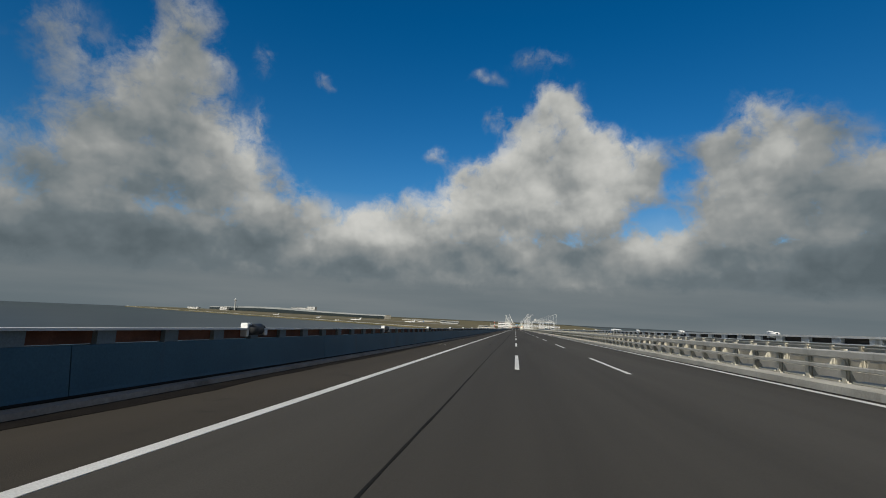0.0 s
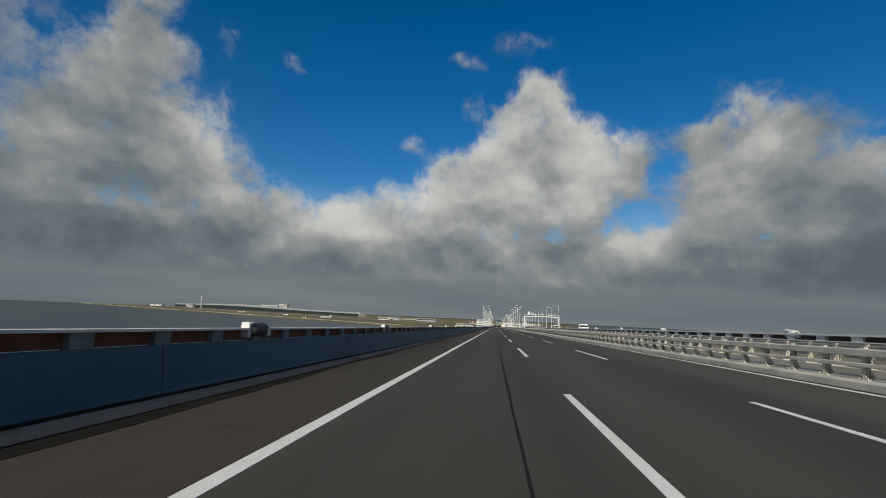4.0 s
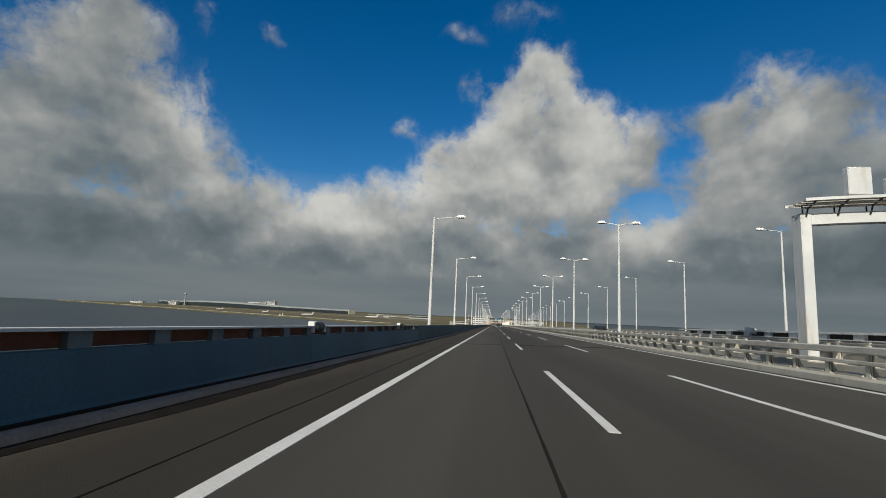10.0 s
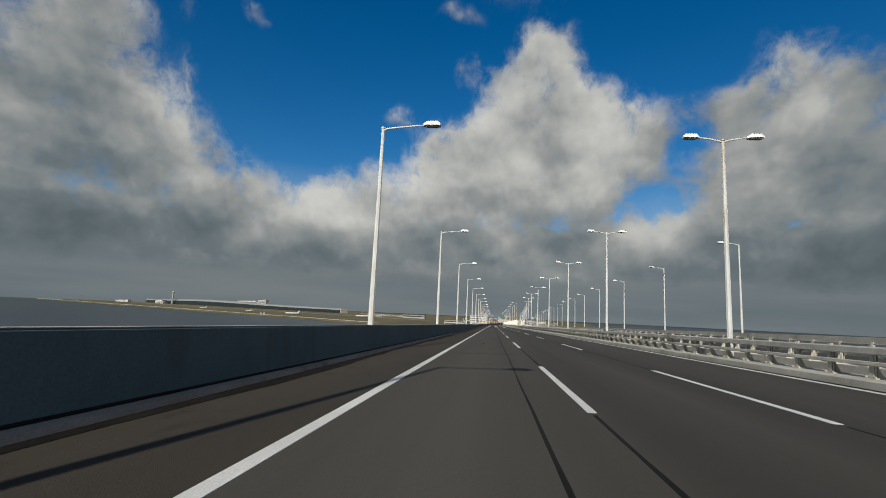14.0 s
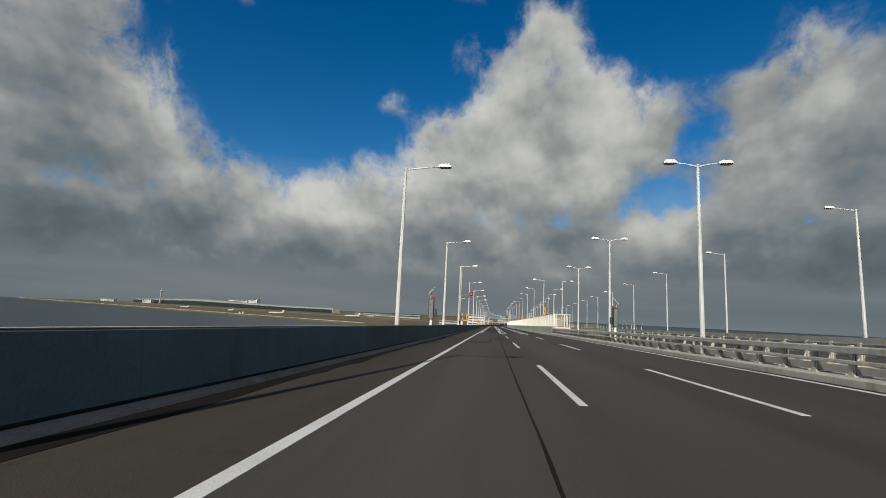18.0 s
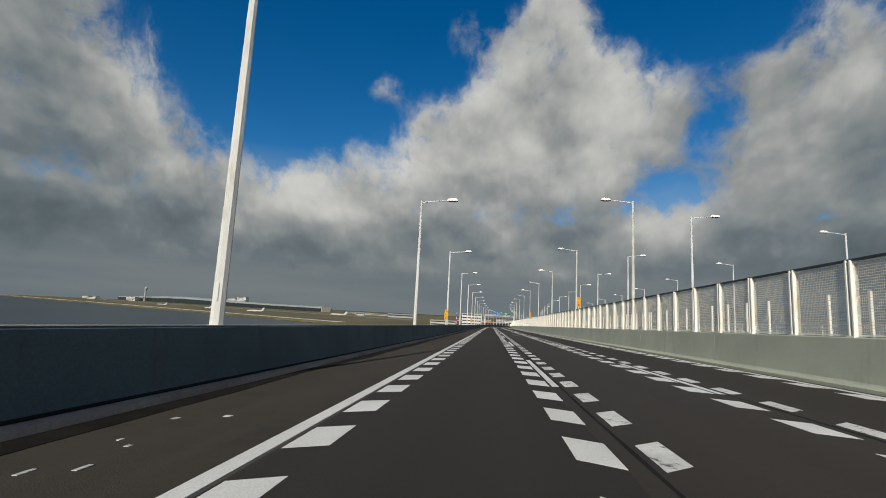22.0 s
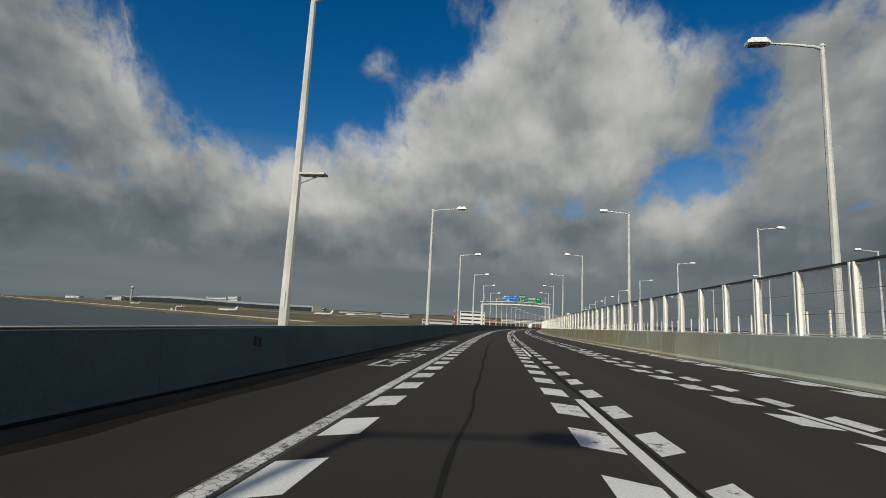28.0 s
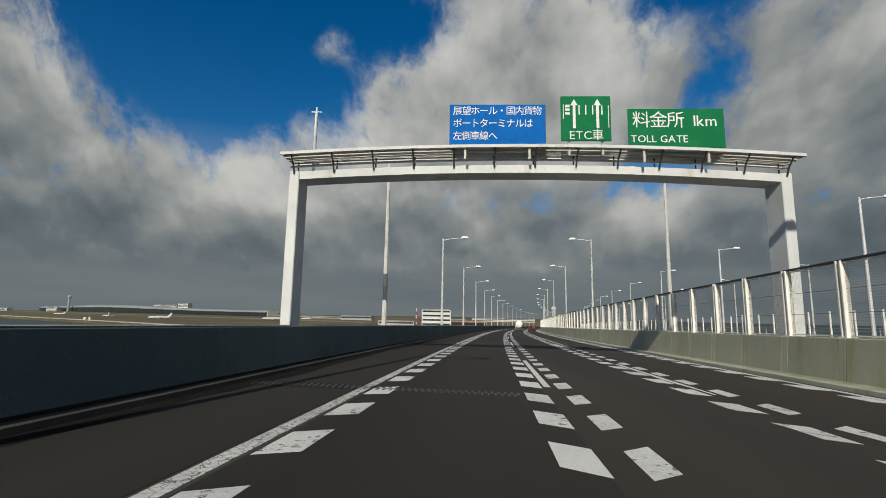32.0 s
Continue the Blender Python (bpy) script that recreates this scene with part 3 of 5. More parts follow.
tagged(sweep("trim", rect(LINE_L - 0.1, LINE_L + 0.1, 0.0, 0.007), 812, END, CRACKED), "worn and cracked white solid edge line", "road marking", kind="structure")
tagged(sweep("trim", rect(LINE_R - 0.09, LINE_R + 0.09, 0.0, 0.007), START, END, PAINT), "white solid edge line beside the median", "road marking", kind="structure")
tagged(sweep("trim", rect(14.4, 14.55, 0.0, 0.006), START, END, PAINT), "white edge line of the opposite carriageway", "road marking", kind="structure")
DASH_PHASE = 4.4
for x0 in (DASH_1, DASH_2):
    line = thing("lane_marking", P(0, x0), "row of white dashes between the lanes", "road marking", kind="structure")
    me = bm_mesh("dash", sheared(boxed(-0.075, 0.075, -4, 4, 0.0, 0.006), 0.0), PAINT)
    me_bend = bm_mesh("dash", sheared(boxed(-0.075, 0.075, -4, 4, 0.0, 0.006), 900.0), PAINT)
    s = DASH_PHASE - 4.0 - 20
    while s < 1250:
        piece("dash", me if s < 820 else me_bend, line, s, x0)
        s += 20.0

# rumble-like blocks beside the lines, slanting forwards into each lane
CYCLE, BLOCK0 = 2.027, 679.33


def block_mesh(w, lean, mat, s):
    bm = bmesh.new()
    vs = [bm.verts.new(c) for z in (0.0, 0.006) for c in ((-w / 2, -0.5 - lean, z), (w / 2, -0.5 + lean, z), (w / 2, 0.5 + lean, z), (-w / 2, 0.5 - lean, z))]
    for f in ((0, 1, 2, 3), (4, 5, 6, 7), (0, 1, 5, 4), (1, 2, 6, 5), (2, 3, 7, 6), (3, 0, 4, 7)):
        bm.faces.new([vs[i] for i in f])
    return bm_mesh("block", sheared(bm, s), mat)


rng = random.Random(4)
for x0, lean, what, begin in ((LINE_L + 0.40, 0.11, PAINT, ZONE), (DASH_1 - 0.36, -0.13, PAINT, ZONE), (DASH_1 + 0.38, 0.13, WORN, ZONE),
                              (DASH_2 - 0.36, -0.13, PAINT, 601.5), (DASH_2 + 0.36, 0.13, WORN, 603.5), (LINE_R - 0.36, -0.13, PAINT, 608.0)):
    row = thing("lane_marking", P(ZONE, x0), "row of white slowing-down blocks beside the line", "road marking", kind="structure")
    sets = {}
    s = BLOCK0 - CYCLE * math.floor((BLOCK0 - begin) / CYCLE)
    while s < 1120:
        mat = what
        if what is WORN or (s > 805 and rng.random() < 0.75):
            mat = CHIPPED
        key = (mat.name, s > 855)
        if key not in sets:
            sets[key] = block_mesh(0.34 if what is WORN else 0.44, lean, mat, 900 if s > 855 else 700)
        piece("block", sets[key], row, s, x0)
        s += CYCLE

# tar-sealed seams, repairs, stains


def seam(name, x0, s0, s1, width, wander, label, z=0.004, course=((0, 0), (1, 0))):
    """course: metres to the side, besides x0, along the road."""
    k = max(1, int((s1 - s0) / 0.7))
    st = [s0 + (s1 - s0) * i / k for i in range(k + 1)]
    verts, faces = [], []
    for s in st:
        dx = float(np.interp(s, [c[0] for c in course], [c[1] for c in course])) + wander * noise.noise(Vector((s * 0.05, x0, 0.3))) + wander * 0.25 * noise.noise(Vector((s * 0.4, x0, 1.3)))
        w = width * (0.6 + 0.7 * abs(noise.noise(Vector((s * 0.9, x0, 2.2)))) + 2.2 * max(0.0, noise.noise(Vector((s * 0.05, x0, 5.2))) - 0.1) * (0.5 + abs(noise.noise(Vector((s * 0.6, x0, 8.2))))))
        for e, zz in ((-1, 0.0), (-1, z), (1, z), (1, 0.0)):
            verts.append(P(s, x0 + dx + e * w / 2, zz))
    for i in range(len(st) - 1):
        for j in range(3):
            a = i * 4 + j
            faces.append((a, a + 1, a + 5, a + 4))
    ob = new(name, mesh_of(name, verts, faces, TAR))
    return tagged(ob, label, "seam", kind="structure")


def cross_seam(s0, xa, xb, width, label, z=0.0045):
    verts, faces = [], []
    k = max(2, int((xb - xa) / 0.4))
    for i in range(k + 1):
        x = xa + (xb - xa) * i / k
        ds = 0.12 * noise.noise(Vector((x * 0.8, s0, 0.0)))
        w = width * (0.7 + 0.7 * abs(noise.noise(Vector((x * 1.7, s0, 4.0)))))
        for e, zz in ((-1, 0.0), (-1, z), (1, z), (1, 0.0)):
            verts.append(P(s0 + ds + e * w / 2, x, zz))
    for i in range(k):
        for j in range(3):
            a = i * 4 + j
            faces.append((a, a + 1, a + 5, a + 4))
    return tagged(new("trim", mesh_of("trim", verts, faces, TAR)), label, "seam", kind="structure")


seam("trim", 0.0, START, 600, 0.05, 0.05, "dark tar-sealed seam along the lane", 0.004, ((-60, 0.3), (5, 0.31), (90, 0.45), (206, 0.36), (240, 0.5), (353, 0.68), (418, 0.66), (532, 0.58), (592, 0.7), (600, 0.7)))
seam("trim", -0.35, 812, 922, 0.07, 0.35, "dark wandering crack along the resurfaced lane", 0.0075)
seam("trim", -3.05, 150, 330, 0.035, 0.12, "thin crack along the hard shoulder")
for s0, s1 in ((384.6, 396.2), (404.6, 416.2), (424.6, 436.2)):
    seam("trim", DASH_1, s0, s1, 0.075, 0.05, "black tar seam between two lane dashes")
    seam("trim", DASH_2, s0, s1, 0.06, 0.05, "black tar seam between two lane dashes")
seam("trim", DASH_2 + 0.05, 615, 885, 0.07, 0.05, "black tar seam under the lane line", 0.0042)
seam("trim", DASH_1 + 0.12, 640, 900, 0.07, 0.05, "black tar seam beside the lane line", 0.0042)
for s0, xa, xb in ((384.3, -1.6, 0.1), (384.3, 0.5, 2.3), (358.0, -3.6, 0.2), (396.5, 0.2, 1.2), (565.2, -1.7, 0.0), (571.0, -3.0, 1.2), (430.0, -1.8, 1.0), (692.0, -4.2, -2.3), (833.0, -4.3, 0.8), (944.0, -4.3, 0.6)):
    cross_seam(s0, xa, xb, 0.05, "short dark crack across the lane")


def stain(s0, x0, rs, rx, seed, material, label):
    bm = bmesh.new()
    ring = []
    for i in range(20):
        a = i * math.pi / 10
        r = 0.7 + 0.5 * noise.noise(Vector((math.cos(a) * 1.3, math.sin(a) * 1.3, seed)))
        ring.append((x0 + rx * r * math.cos(a), s0 + rs * r * math.sin(a)))
    top = [bm.verts.new(P(s, x, 0.0055)) for x, s in ring]
    low = [bm.verts.new(P(s, x, 0.0)) for x, s in ring]
    bm.faces.new(top)
    for i in range(20):
        bm.faces.new((top[i], low[i], low[(i + 1) % 20], top[(i + 1) % 20]))
    return tagged(new("trim", bm_mesh("trim", bm, material)), label, "stain", kind="structure")


for i, (s0, x0, rs, rx) in enumerate(((567.3, -0.15, 1.0, 0.09), (570.2, -0.25, 0.5, 0.11), (574.5, -0.15, 0.9, 0.08), (593.0, -0.75, 0.25, 0.16), (62.0, -0.59, 0.5, 0.15), (67.3, -0.77, 0.6, 0.1), (97.3, -0.67, 0.5, 0.12), (100.9, -0.79, 0.7, 0.1), (38.8, -0.49, 0.6, 0.09), (33.2, -1.25, 0.16, 0.1), (502.6, -0.49, 0.35, 0.14), (503.7, -0.42, 0.4, 0.11),
                                        (248.0, -0.9, 0.4, 0.22), (252.0, -0.75, 0.3, 0.2), (441.0, -0.6, 0.5, 0.1), (516.0, -0.5, 0.5, 0.1))):
    stain(s0, x0, rs, rx, i * 3.7, TAR, "small black tar patch on the asphalt")
for s0, s1, xa, xb in ((561.8, 565.4, -2.0, 0.0),):
    tagged(sweep("road", rect(xa, xb, -0.02, 0.0035), s0, s1, PATCH), "rectangular near-black asphalt repair", "road repair", kind="structure")


# worn characters on the shoulder that cannot be read: bars
GLYPHS = (
    ((-0.5, 1.7, 0.13, 3.0), (0.0, 1.7, 0.13, 3.2), (0.5, 1.9, 0.13, 2.4), (0.0, 0.5, 1.2, 0.28), (0.0, 1.4, 1.1, 0.26), (0.0, 2.3, 1.1, 0.26), (0.0, 3.2, 1.3, 0.28)),
    ((-0.45, 1.0, 0.14, 2.0), (0.1, 1.0, 0.14, 2.0), (0.48, 1.1, 0.14, 1.6), (0.0, 0.2, 1.1, 0.26), (-0.1, 1.1, 0.8, 0.26), (0.0, 2.1, 1.3, 0.28), (0.2, 2.8, 0.16, 1.2), (0.0, 3.3, 0.9, 0.26)),
    ((-0.4, 1.5, 0.15, 2.8), (0.35, 0.9, 0.15, 1.7), (0.0, 0.3, 0.9, 0.3), (0.3, 1.8, 0.7, 0.28), (0.1, 2.6, 1.1, 0.28), (0.1, 3.2, 0.14, 0.9)),
)


def shoulder_marks(s0, label, kind_of, xc=-3.35, length=1.0, width=1.0, paint=None):
    mark = thing("road_marking", P(s0, xc), label, "road marking", kind="structure")
    for x, y, w, ln in GLYPHS[kind_of]:
        bm = sheared(boxed((x - w / 2) * width, (x + w / 2) * width, (y - ln / 2) * length, (y + ln / 2) * length, 0.0, 0.006), s0)
        piece("bar", bm_mesh("bar", bm, paint or CRACKED), mark, s0, xc)


for s0, gl, k in ((232.8, 1, 1.0), (237.5, 0, 1.0), (242.2, 2, 1.1), (247.3, 1, 0.95)):
    shoulder_marks(s0, "worn pale painted characters on the shoulder", gl, -3.35, k, 1.0, FADED)
for s0, gl, k in ((829.2, 2, 0.9), (833.2, 1, 0.9), (837.4, 0, 1.2), (842.9, 2, 1.15), (848.7, 1, 1.25)):
    shoulder_marks(s0, "worn white painted characters on the shoulder", gl, -3.48, k, 0.85)


def scraps(s0, xc, bars, label, paint=None, k=1.0):
    """The last strokes of characters that traffic has worn away."""
    mark = thing("road_marking", P(s0, xc), label, "road marking", kind="structure")
    for x, y, w, ln in bars:
        piece("bar", bm_mesh("bar", sheared(boxed(x - k * w / 2, x + k * w / 2, y - k * ln / 2, y + k * ln / 2, 0.0, 0.006), s0), paint or WORN), mark, s0, xc)


STROKES = ((-0.15, -3.0, 0.08, 0.5), (0.16, -2.9, 0.08, 0.5), (-0.16, -2.1, 0.1, 0.35), (0.18, -1.9, 0.1, 0.35), (0.02, -1.2, 0.12, 0.14), (-0.24, -1.0, 0.08, 0.16),
           (-0.39, 0.1, 0.16, 0.2), (0.15, 0.4, 0.2, 0.2), (0.1, -0.4, 0.3, 0.06), (0.42, -0.35, 0.14, 0.06))
scraps(711.9, 3.63, STROKES, "last worn strokes of painted characters in the middle lane")
scraps(718.2, 3.6, STROKES[4:] + ((0.3, -1.5, 0.16, 0.3), (-0.45, -0.5, 0.1, 0.2)), "last worn strokes of painted characters in the middle lane")
scraps(724.2, 3.6, STROKES[4:], "last worn strokes of painted characters in the middle lane")
scraps(715.2, 7.9, STROKES[6:8], "last worn strokes of painted characters in the far lane")
scraps(720.6, 7.9, STROKES[4:], "last worn strokes of painted characters in the far lane")
scraps(727.2, 7.9, STROKES[4:], "last worn strokes of painted characters in the far lane")
scraps(651.3, -3.55, STROKES[2:8], "almost worn-off painted marks on the shoulder", WORN, 0.5)
scraps(638.6, -3.0, STROKES[4:8], "almost worn-off painted marks on the shoulder", WORN, 0.5)
scraps(49.2, -4.0, STROKES[4:8], "almost worn-off painted marks on the shoulder", WORN, 0.5)
scraps(36.5, -3.7, STROKES[2:8], "almost worn-off painted marks on the shoulder", WORN, 0.5)


# finger joints across the deck
def finger_joint(s0, xa, xb, teeth):
    j = thing("expansion_joint", P(s0, 0), "dark steel finger joint across the road", "expansion joint", kind="structure")
    bm = bmesh.new()
    box(bm, xa, xb, -0.34, 0.34, -0.05, 0.003)
    part("bed", sheared(bm, s0), TAR, j)
    bm = bmesh.new()
    x = xa + 0.05
    while x < teeth:
        box(bm, x, x + 0.05, -0.26, 0.04, 0.0, 0.008)
        box(bm, x + 0.065, x + 0.115, -0.04, 0.26, 0.0, 0.008)
        x += 0.13
    part("fingers", sheared(bm, s0), DARK, j)["kind"] = "stuff"
    j.matrix_world = Matrix.Translation(P(s0, 0)) @ Matrix.Rotation(-heading(s0), 4, "Z")


finger_joint(608.2, -4.6, 9.0, 1.4)
finger_joint(935.0, -4.6, 9.0, 0.8)
finger_joint(322.0, -4.6, 9.0, 1.4)

# ---- left parapet: panels with joints ----
LOW_WALL = [(WALL_L, 0.0), (WALL_L - 0.05, 0.2), (WALL_L - 0.12, 0.89), (WALL_L - 0.45, 0.89), (WALL_L - 0.45, -1.2), (WALL_L, -1.2)]
HIGH_WALL = [(WALL_L, 0.0), (WALL_L - 0.05, 0.2), (WALL_L - 0.14, 1.115), (WALL_L - 0.18, 1.145), (WALL_L - 0.45, 1.145), (WALL_L - 0.45, -1.2), (WALL_L, -1.2)]
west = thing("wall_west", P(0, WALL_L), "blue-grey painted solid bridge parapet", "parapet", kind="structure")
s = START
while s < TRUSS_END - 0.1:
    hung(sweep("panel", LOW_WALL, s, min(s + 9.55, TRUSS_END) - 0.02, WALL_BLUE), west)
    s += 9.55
west2 = thing("wall_west", P(TRUSS_END, WALL_L), "plain grey concrete bridge parapet with fine joints", "parapet", kind="structure")
s = TRUSS_END
while s < END - 0.1:
    # thin pale strip added on top, painting the parapet's sunlit upper edge
    hung(sweep("cap", rect(WALL_L - 0.455, WALL_L - 0.165, 1.146, 1.158), s, min(s + 12.5, END) - 0.006, CONCRETE), west2)
    hung(sweep("panel", HIGH_WALL, s, min(s + 12.5, END) - 0.006, WALL_GREY), west2)
    s += 12.5
tagged(sweep("trim", [(WALL_L, 0.0), (WALL_L + 0.26, 0.0), (WALL_L + 0.24, 0.09), (WALL_L - 0.02, 0.11)], START, 798, KERB_DIRTY), "low concrete kerb at the parapet's foot", "kerb", kind="structure")
tagged(sweep("trim", [(WALL_L, 0.0), (WALL_L + 0.26, 0.0), (WALL_L + 0.24, 0.09), (WALL_L - 0.02, 0.11)], 798, END, DECK), "low dark brown kerb at the parapet's foot", "kerb", kind="structure")
tagged(sweep("trim", [(WALL_L - 0.012, 0.112), (WALL_L + 0.03, 0.112), (WALL_L + 0.03, 0.128), (WALL_L - 0.016, 0.15)], START, END, TAR), "black sealed joint between kerb and parapet", "joint", kind="structure")
# near-black strip of uneven width beside the kerb
KERB_STRIP = surface("near-black kerb strip", (0.007, 0.0055, 0.0045), (0.016, 0.013, 0.010), 0.95, 0, 1.6, 40.0, 0.3, spec=0.15)
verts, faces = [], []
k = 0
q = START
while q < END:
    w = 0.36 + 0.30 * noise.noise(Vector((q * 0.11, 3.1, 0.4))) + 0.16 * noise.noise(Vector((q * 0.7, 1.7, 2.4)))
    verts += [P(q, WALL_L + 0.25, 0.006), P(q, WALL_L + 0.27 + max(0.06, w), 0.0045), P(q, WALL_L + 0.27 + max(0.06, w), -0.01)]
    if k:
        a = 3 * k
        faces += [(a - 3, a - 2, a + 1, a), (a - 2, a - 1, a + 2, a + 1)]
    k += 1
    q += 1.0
tagged(new("trim", mesh_of("trim", verts, faces, KERB_STRIP)), "ragged near-black strip along the kerb", "dirt", kind="structure")

# open band on top of the parapet: cap, posts, brown screens
band_w = thing("railing", P(0, WALL_L - 0.3, 0.89), "pale steel cap rail over brown mesh screens on the parapet", "railing")
BAY = 1.5
hung(sweep("cap", [(WALL_L - 0.10, 1.115), (WALL_L - 0.10, 1.155), (WALL_L - 0.45, 1.155), (WALL_L - 0.45, 1.115)], START, TRUSS_END, WHITE), band_w)
POST_BLUE = surface("faded blue post paint", (0.14, 0.18, 0.20), (0.20, 0.24, 0.26), 0.6, 0, 0.8, 30.0, 0.05)
post_me = bm_mesh("post", sheared(boxed(-0.06, 0.06, -0.18, 0.18, 0.0, 0.23), 0), POST_BLUE)
bm = bmesh.new()
box(bm, -0.02, 0.02, -0.58, 0.58, 0.01, 0.23)
screen_me = bm_mesh("screen", sheared(bm, 0), RUST)
BAY0 = -30.0
s = BAY0
i = 0
while s < TRUSS_END - 1:
    piece("post", post_me, band_w, s, WALL_L - 0.24, 0.892)
    if s < TRUSS_END - 2:
        piece("screen", screen_me, band_w, s + BAY / 2, WALL_L - 0.30, 0.892)
    s += BAY

# far parapet with the same band
east = thing("wall_east", P(0, 25.4), "pale concrete parapet of the far carriageway", "parapet", kind="structure")
middle = thing("wall_median", P(0, 13.6), "pale concrete median parapet of the opposite carriageway", "parapet", kind="structure")
FAR_END = 326.0
hung(sweep("panel", rect(25.3, 25.6, -1.0, 1.1), START, FAR_END, CONCRETE), east)
hung(sweep("panel", rect(13.5, 13.85, -0.3, 1.06), START, FAR_END, CONCRETE), middle)
hung(sweep("panel", rect(25.3, 25.6, -1.0, 1.1), FAR_END, END, CONCRETE), east)
band_e = thing("railing", P(0, 13.6, 1.06), "pale steel band with dark openings on the median parapet", "railing")
hung(sweep("cap", rect(13.42, 13.85, 1.30, 1.385), START, FAR_END, POLE), band_e)
hung(sweep("sill", rect(13.43, 13.85, 1.062, 1.10), START, FAR_END, POLE), band_e)
post_far = bm_mesh("post", sheared(boxed(-0.06, 0.06, -0.27, 0.27, 0.0, 0.198), 0), POLE)
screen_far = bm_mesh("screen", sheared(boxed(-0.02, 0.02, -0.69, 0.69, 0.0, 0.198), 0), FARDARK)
s = 1.0
while s < FAR_END - 2:
    piece("post", post_far, band_e, s, 13.55, 1.101)
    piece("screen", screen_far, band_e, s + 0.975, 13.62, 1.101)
    s += 1.95


# low-level road lights on the parapets
def bridge_light(label, housing=None):
    t = thing("bridge_light", None, label, "light", "low lights on the parapets")
    bm = bmesh.new()
    box(bm, -0.10, 0.10, -0.50, -0.40, 0.0, 0.34, bevel=0.02)
    box(bm, -0.10, 0.10, -0.40, -0.30, 0.28, 0.34, bevel=0.01)
    part("bracket", bm, WHITE, t)
    bm = bmesh.new()
    box(bm, -0.10, 0.10, 0.36, 0.50, 0.0, 0.20, bevel=0.02)
    part("bracket", bm, WHITE, t)
    part("housing", tubed([(0, -0.40, 0.17), (0, 0.24, 0.17)], 0.145, 14), housing or DARK, t, "dull rounded lamp housing", smooth=True)
    part("cable", tubed([(0.05, 0.24, 0.22), (0.06, 0.34, 0.25), (0.06, 0.42, 0.2), (0.05, 0.44, 0.12)], 0.018, 6), BLACK, t)
    return t


lw = bridge_light("white-bracketed low light with dark housing on the parapet")
le = bridge_light("pale grey low light with white brackets on the median parapet", POLE)
k = 0
LIGHTS = [12.0 + 12.5 * j for j in range(-1, 11)] + [153.6 + 12.5 * j for j in range(14)]
for s in LIGHTS:
    m = Matrix.Translation(P(s, WALL_L - 0.2, 0.955)) @ Matrix.Rotation(0, 4, "Z")
    if k == 0:
        lw.matrix_world = m
    else:
        copy_thing(lw, m)
    m2 = Matrix.Translation(P(s + 0.5, 13.6, 1.19)) @ Matrix.Rotation(math.pi, 4, "Z")
    if k == 0:
        le.matrix_world = m2
    else:
        copy_thing(le, m2)
    k += 1

# kilometre plates on the parapet
def lettering(name, body, size, material, thick=0.004):
    """Flat letters from the built-in font, in the xz plane, centred, facing -y."""
    cu = bpy.data.curves.new(name, "FONT")
    cu.body, cu.size, cu.align_x, cu.align_y, cu.extrude = body, size, "CENTER", "CENTER", thick
    cu.resolution_u = 2
    tmp = new(name, cu)
    dg = bpy.context.evaluated_depsgraph_get()
    me = bpy.data.meshes.new_from_object(tmp.evaluated_get(dg))
    bpy.data.objects.remove(tmp)
    bpy.data.curves.remove(cu)
    me.transform(Matrix.Rotation(radians(90), 4, "X"))
    me.materials.clear()
    me.materials.append(material)
    return me


def letters(name, body, size, material, parent, x, y, z, sx=1.0):
    me = lettering(name, body, size, material)
    ob = new(name, me)
    ob.parent = parent
    ob.matrix_basis = Matrix.Translation((x, y, z)) @ Matrix.Diagonal((sx, 1, 1, 1))
    return ob


def spelled(body, size, material, parent, x, y, z, sx=1.0):
    """One mesh for each character, side by side, the line centred on x."""
    chars = []
    for ch in body:
        if ch == " ":
            chars.append((None, size * 0.28, 0.0))
            continue
        me = lettering("letter", ch, size, material)
        xs = [v.co.x for v in me.vertices]
        wide = size * 0.92 if ord(ch) > 255 else max(xs) - min(xs) + 0.09 * size
        chars.append((me, wide, (max(xs) + min(xs)) / 2))
    total_w = sum(w for _, w, _ in chars) * sx
    at = x - total_w / 2
    for me, w, mid in chars:
        if me is not None:
            ob = new("letter", me)
            ob.parent = parent
            ob.matrix_basis = Matrix.Translation((at + (w / 2 - (0.0 if w == size * 0.92 else mid)) * sx, y, z)) @ Matrix.Diagonal((sx, 1, 1, 1))
        at += w * sx


plate = thing("distance_plate", P(267.6, WALL_L - 0.085, 0.69), "pale worn plate with a distance figure on the parapet", "plate", turn=radians(90))
part("plate", boxed(-0.2, 0.2, -0.006, 0.006, -0.13, 0.13, bevel=0.003), WALL_PALE, plate)
letters("figure", "9.5", 0.26, BLACK, plate, 0, -0.012, -0.0)

# ---- median: kerbs, guard rails ----
tagged(sweep("trim", [(9.1, -0.3), (9.12, 0.18), (9.2, 0.2), (10.3, 0.2), (10.3, -0.3)], START, FENCE, CONCRETE), "pale concrete median kerb", "kerb", kind="structure")
tagged(sweep("trim", rect(12.7, 13.9, -0.3, 0.2), START, FENCE, CONCRETE), "pale concrete kerb of the opposite carriageway", "kerb", kind="structure")
tagged(sweep("trim", rect(9.0, 9.1, -0.01, 0.003), START, FENCE, TAR), "dark gutter along the median kerb", "gutter", kind="structure")


